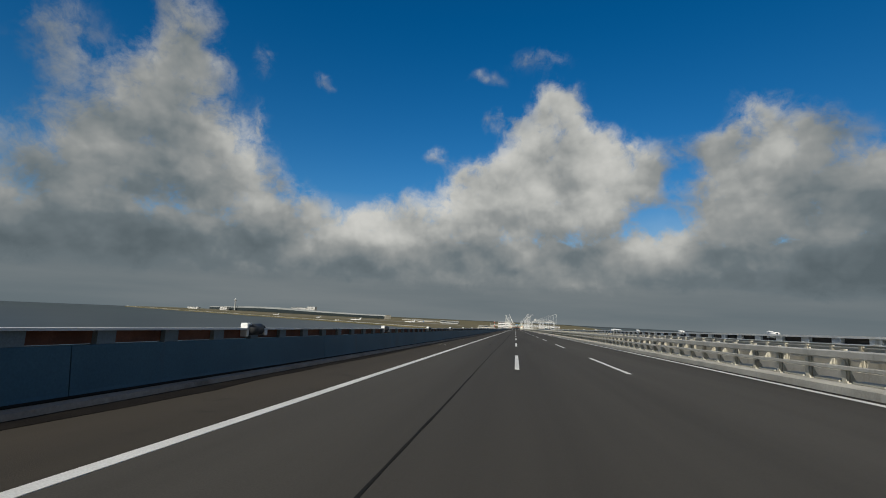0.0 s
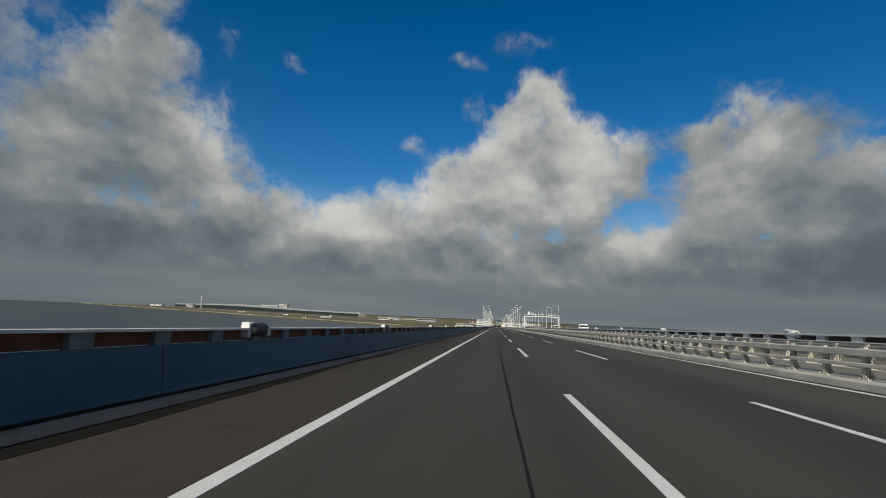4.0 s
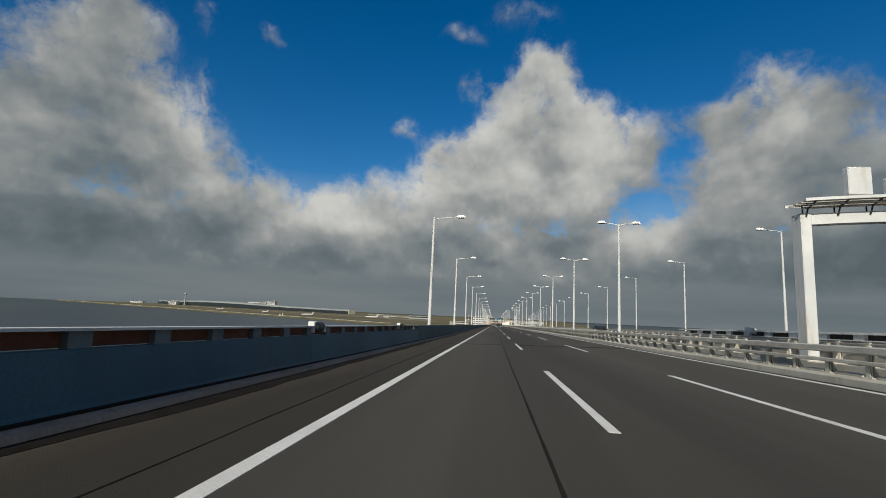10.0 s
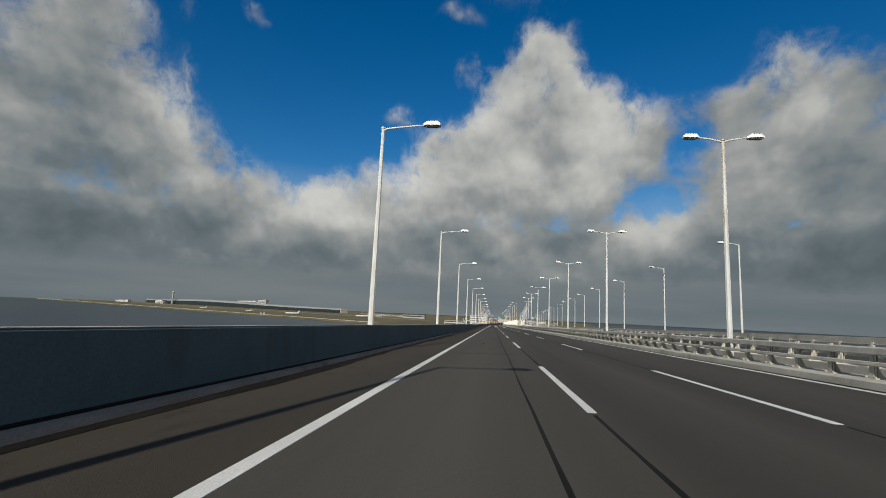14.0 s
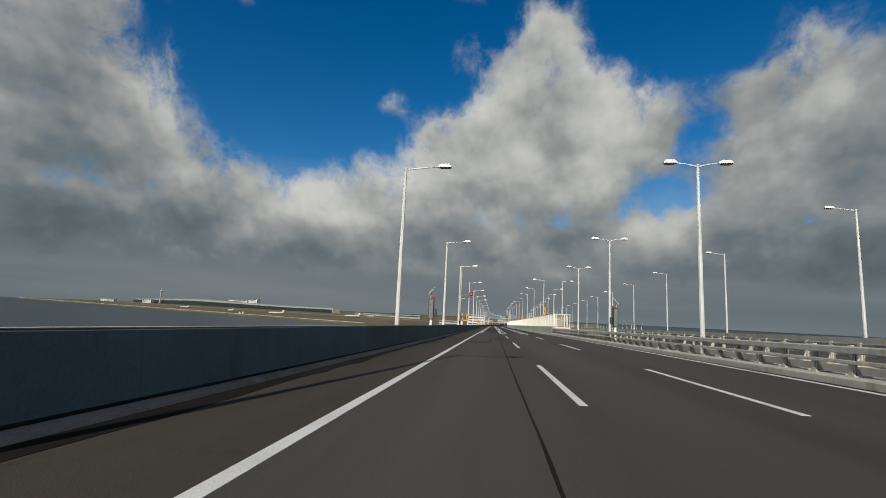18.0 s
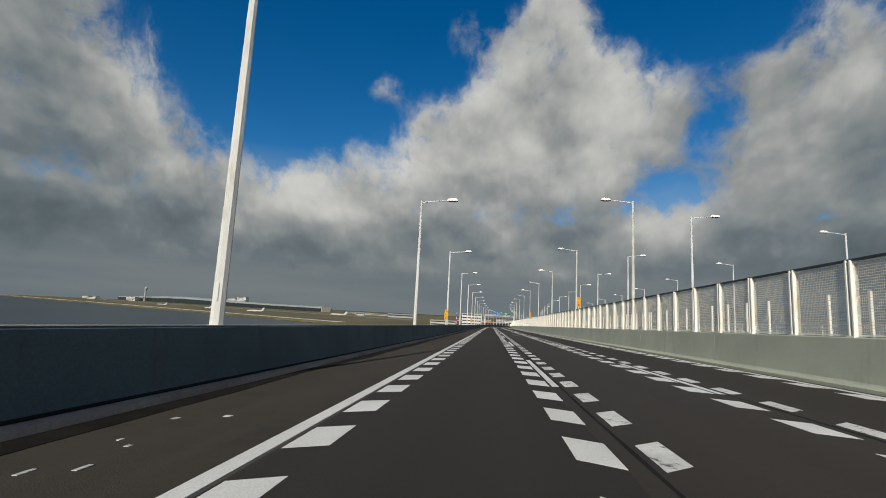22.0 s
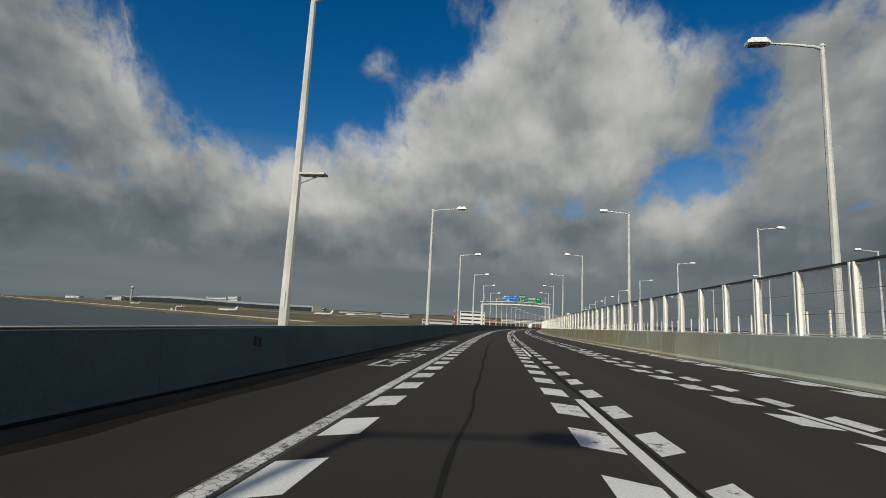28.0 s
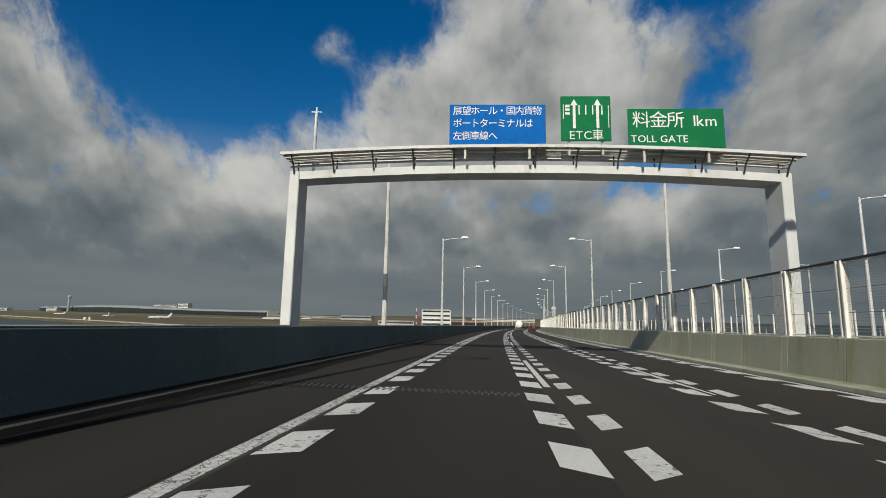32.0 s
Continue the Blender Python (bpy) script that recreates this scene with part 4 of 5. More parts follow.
def post_mesh(flip):
    bm = bmesh.new()
    box(bm, -0.02, 0.02, -0.055, 0.055, 0.0, 0.84)
    box(bm, -0.07, -0.05, -0.07, 0.07, 0.0, 0.84)
    box(bm, 0.05, 0.07, -0.07, 0.07, 0.0, 0.80)
    box(bm, -0.06, 0.06, -0.012, 0.012, 0.0, 0.84)
    # gusset and shoe
    vs = [bm.verts.new(c) for c in ((flip * 0.07, -0.012, 0.02), (flip * 0.22, -0.012, 0.02), (flip * 0.07, -0.012, 0.34), (flip * 0.07, 0.012, 0.02), (flip * 0.22, 0.012, 0.02), (flip * 0.07, 0.012, 0.34))]
    for f in ((0, 1, 2), (3, 4, 5), (0, 1, 4, 3), (1, 2, 5, 4), (0, 2, 5, 3)):
        bm.faces.new([vs[i] for i in f])
    box(bm, min(-0.12, flip * 0.33), max(0.12, flip * 0.33), -0.2, 0.2, 0.0, 0.025)
    for bx in (-0.09, 0.09):
        for by in (-0.15, 0.15):
            box(bm, bx - 0.02, bx + 0.02, by - 0.02, by + 0.02, 0.025, 0.06)
    return bm_mesh("post", sheared(bm, 0), CREAM_OLD)


post_r, post_o = post_mesh(1), post_mesh(-1)
shoe_me = bm_mesh("footing", sheared(boxed(-0.16, 0.16, -0.5, 0.5, 0.0, 0.07, bevel=0.015), 0), CREAM_OLD)
spacer_me = bm_mesh("spacer", sheared(boxed(-0.1, 0.1, -0.09, 0.09, -0.14, 0.14, bevel=0.01), 0), DARK)
SPAN = 48.0
for xr, pm, tone in ((9.75, post_r, 1), (13.05, post_o, -1)):
    s = START
    while s < FENCE - 0.5:
        e = min(s + SPAN, FENCE)
        gr = thing("guard_rail", P(s, xr, 0.2), "galvanised box-beam guard rail on cream steel posts", "guard rail", "guard rails of the median")
        hung(sweep("upper_rail", [(xr - 0.13 * tone, 0.80), (xr - 0.17 * tone, 0.83), (xr - 0.17 * tone, 0.97), (xr - 0.13 * tone, 1.0), (xr + 0.03 * tone, 1.0), (xr + 0.03 * tone, 0.97), (xr - 0.03 * tone, 0.80)], s, e - 0.03, GALV), gr)
        hung(sweep("lower_rail", [(xr - 0.12 * tone, 0.52), (xr - 0.15 * tone, 0.54), (xr - 0.15 * tone, 0.61), (xr - 0.12 * tone, 0.63), (xr - 0.05 * tone, 0.63), (xr - 0.05 * tone, 0.52)], s, e - 0.03, GALV), gr)
        p = s + 0.5
        while p < e:
            piece("post", pm, gr, p, xr, 0.2)
            if tone == 1 and p < TRUSS_END:
                piece("footing", shoe_me, gr, p + 0.75, xr + 0.12, 0.2)
            if tone == -1:
                piece("spacer", spacer_me, gr, p + 0.7, xr + 0.05, 0.74)
            p += 1.5
        s += SPAN

# ---- barrier and screen fence past the opening ----
OPP, OPP_START = 11.4, 622.0
BPROF = [(9.32, -0.3), (9.32, 0.08), (9.60, 0.10), (9.64, 0.15), (9.74, 1.27), (9.78, 1.3), (10.2, 1.3), (10.2, -0.3)]
east2 = thing("wall_median", P(FENCE, 10), "green-grey concrete barrier in long units", "barrier", kind="structure")
hung(sweep("joint_seal", [(9.36, -0.28), (9.36, 0.05), (9.62, 0.07), (9.665, 0.16), (9.765, 1.25), (9.8, 1.28), (10.18, 1.28), (10.18, -0.28)], FENCE + 0.01, 1299, TAR), east2)["label"] = "black sealant in the joints"
s = FENCE
while s < 1300:
    if 836 < s < 985:
        tone = BARRIER_RUST if 852 < s < 926 else BARRIER_MOSS
        hung(sweep("panel", BPROF, s, s + 2.16, tone), east2)
        hung(sweep("pilaster", BPROF, s + 2.19, s + 2.47, tone), east2)
        s += 2.5
    else:
        hung(sweep("panel", BPROF, s, s + 9.975, BARRIER if s < 836 else BARRIER_MOSS), east2)
        s += 10.0
hung(sweep("footing", rect(9.05, 9.32, -0.3, 0.09), FENCE, 840, YELLOWED), east2)["label"] = "yellowish stained concrete foot"
hung(sweep("footing", rect(9.03, 9.32, -0.3, 0.11), 840.02, 928, FOOT_RUST), east2)["label"] = "orange rust-stained concrete foot"
hung(sweep("footing", rect(9.03, 9.32, -0.3, 0.11), 928.02, 1300, YELLOWED), east2)["label"] = "mossy pale concrete foot"
opp = thing("wall_median", P(OPP_START, OPP), "pale concrete barrier of the opposite carriageway", "barrier", kind="structure")
s = OPP_START
while s < 1300:
    e = min(s + 20.0, 1300)
    verts, faces = [], []
    for k, q in enumerate((s, (s + e) / 2, e - 0.03)):
        verts += [P(q, OPP + 0.2 + dx, z) for dx, z in rect(-0.2, 0.2, -0.3, 1.3)]
    for k in (0, 4):
        faces += [(k + a, k + (a + 1) % 4, k + 4 + (a + 1) % 4, k + 4 + a) for a in range(4)]
    hung(new("panel", mesh_of("panel", verts, faces + [(0, 1, 2, 3), (11, 10, 9, 8)], CONCRETE)), opp)
    s += 20.0

bm = bmesh.new()
box(bm, -0.10, 0.10, -0.115, -0.05, 0.0, 2.12, bevel=0.008)
box(bm, -0.10, 0.10, 0.05, 0.115, 0.0, 2.12, bevel=0.008)
box(bm, -0.03, 0.03, -0.05, 0.05, 0.0, 2.10)
box(bm, -0.14, 0.14, -0.16, 0.16, 0.0, 0.03)
fpost = bm_mesh("post", bm, CREAM)
BAYF = 2.5
bm = bmesh.new()
for i in range(27):
    z = 0.1 + i * 0.073
    box(bm, -0.003, 0.003, -1.13, 1.13, z - 0.006, z + 0.006)
for i in range(34):
    y = -1.12 + i * 0.0679
    box(bm, -0.002, 0.002, y - 0.002, y + 0.002, 0.06, 2.04)
mesh_straight = bm_mesh("mesh_panel", sheared(bm, 0), WIRE_PALE)
bm = bmesh.new()
for i in range(27):
    z = 0.1 + i * 0.073
    w = 0.007 if i in (8, 17) else 0.0018
    box(bm, -0.003, 0.003, -1.13, 1.13, z - w, z + w)
for i in range(34):
    y = -1.12 + i * 0.0679
    box(bm, -0.001, 0.001, y - 0.0011, y + 0.0011, 0.06, 2.04)
mesh_dark = bm_mesh("mesh_panel", sheared(bm, 0), WIRE)
bm = bmesh.new()
for y in (-1.14, 1.14):
    box(bm, -0.02, 0.02, y - 0.02, y + 0.02, 0.03, 2.06)
for z in (0.05, 2.05):
    box(bm, -0.02, 0.02, -1.12, 1.12, z - 0.02, z + 0.02)
frame_straight = bm_mesh("panel_frame", sheared(bm, 0), CREAM)
bm = bmesh.new()
box(bm, -0.06, 0.06, -1.25, 1.25, 2.09, 2.15)
top_straight = bm_mesh("top_rail", sheared(bm, 0), DARK)
s = FENCE
while s < 1290:
    fence = thing("fence", P(s, 10.02, 1.3), "cream steel screen fence with fine wire mesh and dark top rail", "fence", "screen fences on the barrier")
    for i in range(8):
        if s >= 1290:
            break
        piece("post", fpost, fence, s, 10.02, 1.3)
        piece("mesh_panel", mesh_straight if s < 745 else mesh_dark, fence, s + BAYF / 2, 10.02, 1.3)
        piece("panel_frame", frame_straight, fence, s + BAYF / 2, 10.02, 1.3)
        piece("top_rail", top_straight, fence, s + BAYF / 2, 10.02, 1.3)
        s += BAYF
mark = thing("distance_mark", P(718.4, 9.722, 1.1), "small black stencilled characters on the barrier", "marking", turn=radians(-90))
mark.matrix_world = mark.matrix_world @ Matrix.Rotation(radians(-5.1), 4, "X")
letters("figure", "P6", 0.27, BLACK, mark, 0, -0.012, 0.0)
stencil = thing("distance_mark", P(825.0, WALL_L - 0.094, 0.84), "two small worn black characters on the parapet", "marking", turn=radians(90))
for x, w, h in ((-0.13, 0.10, 0.20), (0.07, 0.05, 0.16), (0.07, 0.12, 0.05)):
    part("bar", boxed(x - w / 2, x + w / 2, -0.012, 0.012, -h / 2, h / 2) if h > 0.1 else boxed(x - w / 2, x + w / 2, -0.012, 0.012, -0.13, -0.09), BLACK, stencil)
# bare posts on the opposite barrier, rails on the far parapet
lowpost = bm_mesh("post", boxed(-0.06, 0.06, -0.07, 0.07, 0.0, 2.05, bevel=0.008), CREAM)
rail_post = bm_mesh("post", boxed(-0.04, 0.04, -0.05, 0.05, 0.0, 1.29), POLE)
s = OPP_START
while s < 1200:
    lf = thing("railing", P(s, OPP, 1.3), "row of cream steel fence posts on the opposite barrier", "railing", "railings of the opposite carriageway")
    e = min(s + 40, 1200)
    p = s + 0.4
    while p < e:
        piece("post", lowpost, lf, p, OPP, 1.3)
        p += 2.8
    far_rail = thing("railing", P(s, 25.45, 1.1), "pale two-bar railing on the far parapet", "railing", "railings of the opposite carriageway")
    for z in (2.35, 2.0):
        hung(sweep("rail", rect(25.4, 25.5, z - 0.04, z + 0.04), s, e, POLE), far_rail)
    p = s + 0.7
    while p < e:
        piece("post", rail_post, far_rail, p, 25.45, 1.1)
        p += 4.0
    s += 40
# closing screen across the median where the fence begins
end_s = thing("fence", P(FENCE - 0.1, 11.29, 0.2), "cream framed closing screen with louvres between the barriers", "fence")
part("footing", boxed(-1.4, 1.4, 0.0, 0.4, -0.5, 0.9, bevel=0.03), CONCRETE_PALE, end_s, "pale concrete block")
for x in (-1.3, -1.1, -0.85, 0.45, 0.7, 1.3):
    part("post", boxed(x - 0.05, x + 0.05, 0.1, 0.2, 0.9, 3.15, bevel=0.01), CREAM, end_s)
for z in (0.95, 3.1):
    part("rail", boxed(-1.33, 1.33, 0.11, 0.19, z - 0.04, z + 0.04), CREAM, end_s)
bm = bmesh.new()
for i in range(26):
    z = 1.03 + i * 0.078
    box(bm, -0.8, 0.4, 0.12, 0.17, z, z + 0.05)
part("louvre", bm, LOUVRE, end_s, "brownish weathered louvre slats")
bm = bmesh.new()
for i in range(28):
    z = 1.0 + i * 0.075
    box(bm, 0.72, 1.28, 0.145, 0.155, z, z + 0.012)
    box(bm, -1.06, -0.9, 0.145, 0.155, z, z + 0.012)
part("mesh_panel", bm, WIRE, end_s)


# ---- lamps ----
def make_lamp(arms, label, top=8.45, arm=1.75, paint=None):
    paint = paint or POLE
    lamp = thing("street_lamp", None, label, "street lamp", "street lamps along the bridge")
    part("pole", tubed([(0, 0, -0.75), (0, 0, 0.4), (0, 0, top * 0.5), (0, 0, top)], [0.14, 0.135, 0.112, 0.078], 8), paint, lamp)
    part("base_plate", boxed(-0.2, 0.2, -0.2, 0.2, -0.79, -0.73, bevel=0.01), GALV, lamp)
    part("access_door", boxed(-0.045, 0.045, -0.138, -0.11, 0.5, 0.85, bevel=0.008), paint, lamp)
    part("cap", tubed([(0, 0, top - 0.02), (0, 0, top + 0.05), (0, 0, top + 0.1)], [0.1, 0.1, 0.05], 10), POLE, lamp, smooth=True)
    for d in arms:
        part("arm", tubed([(0, 0, top - 0.1), (d * 0.25, 0, top + 0.0), (d * arm * 0.6, 0, top + 0.1), (d * arm, 0, top + 0.16)], [0.055, 0.05, 0.042, 0.036], 8), POLE, lamp, smooth=True)
        bm = bmesh.new()
        a, e = d * (arm - 0.05), d * (arm + 0.75)
        vs = []
        for (x, w, zt) in ((a, 0.10, 0.08), (d * (arm + 0.12), 0.19, 0.19), (d * (arm + 0.62), 0.19, 0.19), (e, 0.15, 0.10)):
            vs.append([bm.verts.new((x, -w, top + 0.12)), bm.verts.new((x, w, top + 0.12)), bm.verts.new((x, w * 0.7, top + 0.14 + zt)), bm.verts.new((x, -w * 0.7, top + 0.14 + zt))])
        for p0, p1 in zip(vs, vs[1:]):
            for i in range(4):
                bm.faces.new((p0[i], p0[(i + 1) % 4], p1[(i + 1) % 4], p1[i]))
        bm.faces.new(vs[0])
        bm.faces.new(vs[-1])
        head = part("lamp_head", bm, LAMPWHITE, lamp)
        part("lens", boxed(min(d * (arm + .1), d * (arm + .64)), max(d * (arm + .1), d * (arm + .64)), -0.13, 0.13, top + 0.07, top + 0.125, bevel=0.015), LENSG, head)
    return lamp


lamp_r = make_lamp((1,), "tall pale grey lamp post with one arm over the road", top=9.1, arm=1.95, paint=POLE_STREAK)
lamp_2 = make_lamp((-1, 1), "tall pale grey median lamp post with two arms", top=10.6, arm=1.2)
lamp_l = make_lamp((-1,), "tall pale grey lamp post with one arm over the carriageway", top=11.5)
lamp_n = make_lamp((-1,), "tall weathered lamp post behind the screen fence", top=10.7, paint=POLE_OLD)
lamp_w = make_lamp((1,), "tall weathered lamp post with one arm and mossy streaks", top=9.1, arm=1.95, paint=POLE_OLD)
lamp_o = make_lamp((1,), "tall pale grey lamp post on the opposite barrier", top=11.4)
spots = [(lamp_r, 329.0 + 25.0 * k, WALL_L - 0.33, 1.145) for k in range(11)] + [(lamp_r, 601.1, WALL_L - 0.33, 1.145)]
spots += [(lamp_w if k > 7 else lamp_r, 629.8 + 24.6 * k, WALL_L - 0.33, 1.145) for k in range(28)]
spots += [(lamp_2, 334.4 + 24.6 * k, 11.4, 0.3) for k in range(11)] + [(lamp_2, 606.3, 11.4, 0.3)]
spots += [(lamp_l, 341.7 + 25.4 * k, 29.8, 0.3) for k in range(38)]
spots += [(lamp_n, 633.8 + 24.75 * k, 11.1, 0.7) for k in range(27)]
spots += [(lamp_o, 641.0 + 24.85 * k, 12.1, 0.5) for k in range(26)]
first = set()
for src, ss, x, z in spots:
    m = Matrix.Translation(P(ss, x, z)) @ Matrix.Rotation(-heading(ss), 4, "Z")
    if src not in first:
        first.add(src)
        src.matrix_world = m
    else:
        copy_thing(src, m)


# ---- signs ----
def yellow_sign(s, x, z, words, label, post_h=1.0):
    t = thing("warning_sign", P(s, x, z), label, "road sign", turn=-heading(s))
    part("post", tubed([(0, 0, -0.7), (0, 0, post_h + 1.0)], 0.075, 12), POLE, t, smooth=True)
    h = 0.36 * len(words) + 0.10
    pan = part("sign_panel", boxed(-0.225, 0.225, -0.11, -0.08, post_h, post_h + h, bevel=0.012), YELLOW, t)
    for i, ch in enumerate(words):
        letters("letter", ch, 0.31, BLACK, pan, 0, -0.113, post_h + h - 0.23 - 0.36 * i)
    return t


YS = "yellow warning board with black characters on a pale post"
yellow_sign(625.2, WALL_L - 0.25, 1.145, "速度落せ", YS, 0.8)
yellow_sign(628.5, 10.75, 1.0, "速度落せ", YS, 2.8)
yellow_sign(701.7, WALL_L - 0.25, 1.145, "下り坂", YS, 0.62)
yellow_sign(704.5, 10.75, 1.0, "下り坂", YS, 2.85)
yellow_sign(773.2, WALL_L - 0.25, 1.145, "下り坂", YS, 0.62)
yellow_sign(776.0, 10.75, 1.0, "下り坂", YS, 2.85)


def led_board(s, x, z, label, side=1):
    t = thing("message_board", P(s, x, z), label, "road sign")
    part("post", tubed([(0, 0, -0.9), (0, 0, 0.62)], 0.11, 14), CREAM, t, smooth=True)
    bd = part("board", boxed(-0.225, 0.225, -0.2, 0.16, 0.5, 2.25, bevel=0.02), BLACK, t, "black framed unlit message board")
    part("screen", boxed(-0.17, 0.17, -0.215, -0.19, 0.56, 2.18), SCREEN, bd, "grey unlit lamp matrix")
    for i, ch in enumerate("速度落せ"):
        letters("letter", ch, 0.27, SCREEN_FAINT, bd, 0, -0.22, 1.98 - 0.41 * i)
    part("control_box", boxed(side * 0.27, side * 0.47, -0.1, 0.14, 0.75, 1.4, bevel=0.015) if side > 0 else boxed(-0.47, -0.27, -0.1, 0.14, 0.75, 1.4, bevel=0.015), DARK, t)
    part("conduit", tubed([(side * 0.36, 0, 0.75), (side * 0.36, 0, 0.5), (side * 0.3, 0, 0.42), (side * 0.22, 0, 0.5)], 0.02, 6), DARK, t)
    part("beacon", tubed([(side * 0.14, -0.05, 2.25), (side * 0.14, -0.05, 2.28), (side * 0.14, -0.05, 2.42)], [0.13, 0.12, 0.12], 12), RED, t, "red beacon")
    part("mast", tubed([(-side * 0.1, 0, 2.2), (-side * 0.06, 0, 2.9)], 0.035, 8), POLE, t)
    bm = boxed(-0.34, 0.34, -0.42, 0.42, -0.025, 0.025, bevel=0.01)
    bmesh.ops.transform(bm, matrix=Matrix.Translation((-side * 0.04, 0, 2.98)) @ Matrix.Rotation(radians(22), 4, "X") @ Matrix.Rotation(radians(-44) * side, 4, "Y"), verts=bm.verts)
    pv = part("solar_panel", bm, WHITE, t)
    for a in (-0.17, 0.17):
        bm = boxed(a - 0.155, a + 0.155, -0.39, 0.39, 0.026, 0.03)
        bmesh.ops.transform(bm, matrix=Matrix.Translation((-side * 0.04, 0, 2.98)) @ Matrix.Rotation(radians(22), 4, "X") @ Matrix.Rotation(radians(-44) * side, 4, "Y"), verts=bm.verts)
        part("cell", bm, GLASS, pv)
    return t


led_board(567.8, WALL_L - 0.25, 1.145, "solar-powered black message board with a red beacon on the parapet", 1)
led_board(573.0, 11.29, 0.9, "solar-powered black message board with a red beacon on the median", -1)

# variable speed sign on a bent mast, camera mast beside it
vs_ = thing("speed_sign", P(602.6, WALL_L - 0.3, 1.145), "round red-ringed speed sign on a bent grey mast", "road sign")
part("post", tubed([(0, 0, -0.7), (0, 0, 4.15), (0.02, 0, 4.37)], [0.09, 0.085, 0.08], 12), POLE, vs_, smooth=True)
part("arm", tubed([(0.0, 0, 4.2), (0.12, 0, 4.56), (0.4, 0, 4.77), (0.9, 0, 4.83), (1.5, 0, 4.83)], 0.04, 10), POLE, vs_, smooth=True)
disc = part("disc", tubed([(1.75, 0.06, 4.95), (1.75, -0.06, 4.95)], 0.43, 36), SIGNWHITE, vs_)
part("ring", tubed([(1.75, -0.055, 4.95), (1.75, -0.075, 4.95)], 0.41, 36), RED, disc)
part("face", tubed([(1.75, -0.07, 4.95), (1.75, -0.085, 4.95)], 0.30, 32), BLACK, disc)
letters("figure", "80", 0.44, SCREEN_DIM, disc, 1.75, -0.088, 4.95)
part("control_box", boxed(-0.16, 0.16, -0.28, -0.09, 0.12, 0.75, bevel=0.015), DARK, vs_)
mast = thing("camera_mast", P(603.8, WALL_L - 0.3, 1.145), "tall weathered pale mast with rust streaks", "mast")
part("pole", tubed([(0, 0, -0.8), (0, 0, 4.5), (0, 0, 9.3)], [0.14, 0.125, 0.095], 14), POLE_RUST, mast, smooth=True)
part("finial", tubed([(0, 0, 9.3), (0, 0, 9.36), (0, 0, 9.55), (0, 0, 9.72)], [0.10, 0.11, 0.05, 0.015], 10), POLE, mast, smooth=True)
part("control_box", boxed(-0.14, 0.14, -0.3, -0.14, 0.1, 0.7, bevel=0.015), DARK, mast)
bracket = thing("lamp_bracket", P(601.1, WALL_L - 0.33, 5.25), "grey sheet bracket on a lamp post", "bracket")
part("plate", boxed(0.1, 0.95, -0.12, 0.12, 0.0, 0.06, bevel=0.01), GALV, bracket)
part("stay", tubed([(0.1, 0, -0.18), (0.75, 0, 0.0)], 0.025, 6), GALV, bracket)
bracket2 = thing("lamp_bracket", P(826.6, WALL_L - 0.33, 5.1), "grey sheet bracket on a lamp post", "bracket")
part("plate", boxed(0.1, 0.8, -0.14, 0.14, 0.0, 0.06, bevel=0.01), GALV, bracket2)
part("stay", tubed([(0.1, 0, -0.2), (0.6, 0, 0.0)], 0.025, 6), GALV, bracket2)
cab = thing("cabinet", P(609.3, WALL_L - 0.35, 1.145), "small white control cabinet behind the parapet", "cabinet")
part("body", boxed(-0.18, 0.18, -0.14, 0.14, -0.6, 0.55, bevel=0.02), WHITE, cab)
part("lid", boxed(-0.2, 0.2, -0.16, 0.16, 0.55, 0.6, bevel=0.01), WHITE, cab)


# ---- gantries ----
def arch(x0, x1, rise, z0, z1, y0, y1, k=16):
    """A shallow arched beam."""
    bm = bmesh.new()
    rings = []
    for i in range(k + 1):
        u = i / k
        dz = rise * (1 - (2 * u - 1) ** 2)
        x = x0 + (x1 - x0) * u
        rings.append([bm.verts.new(c) for c in ((x, y0, z0 + dz), (x, y1, z0 + dz), (x, y1, z1 + dz), (x, y0, z1 + dz))])
    for a, b in zip(rings, rings[1:]):
        for i in range(4):
            bm.faces.new((a[i], a[(i + 1) % 4], b[(i + 1) % 4], b[i]))
    bm.faces.new(rings[0])
    bm.faces.new(rings[-1])
    return bm


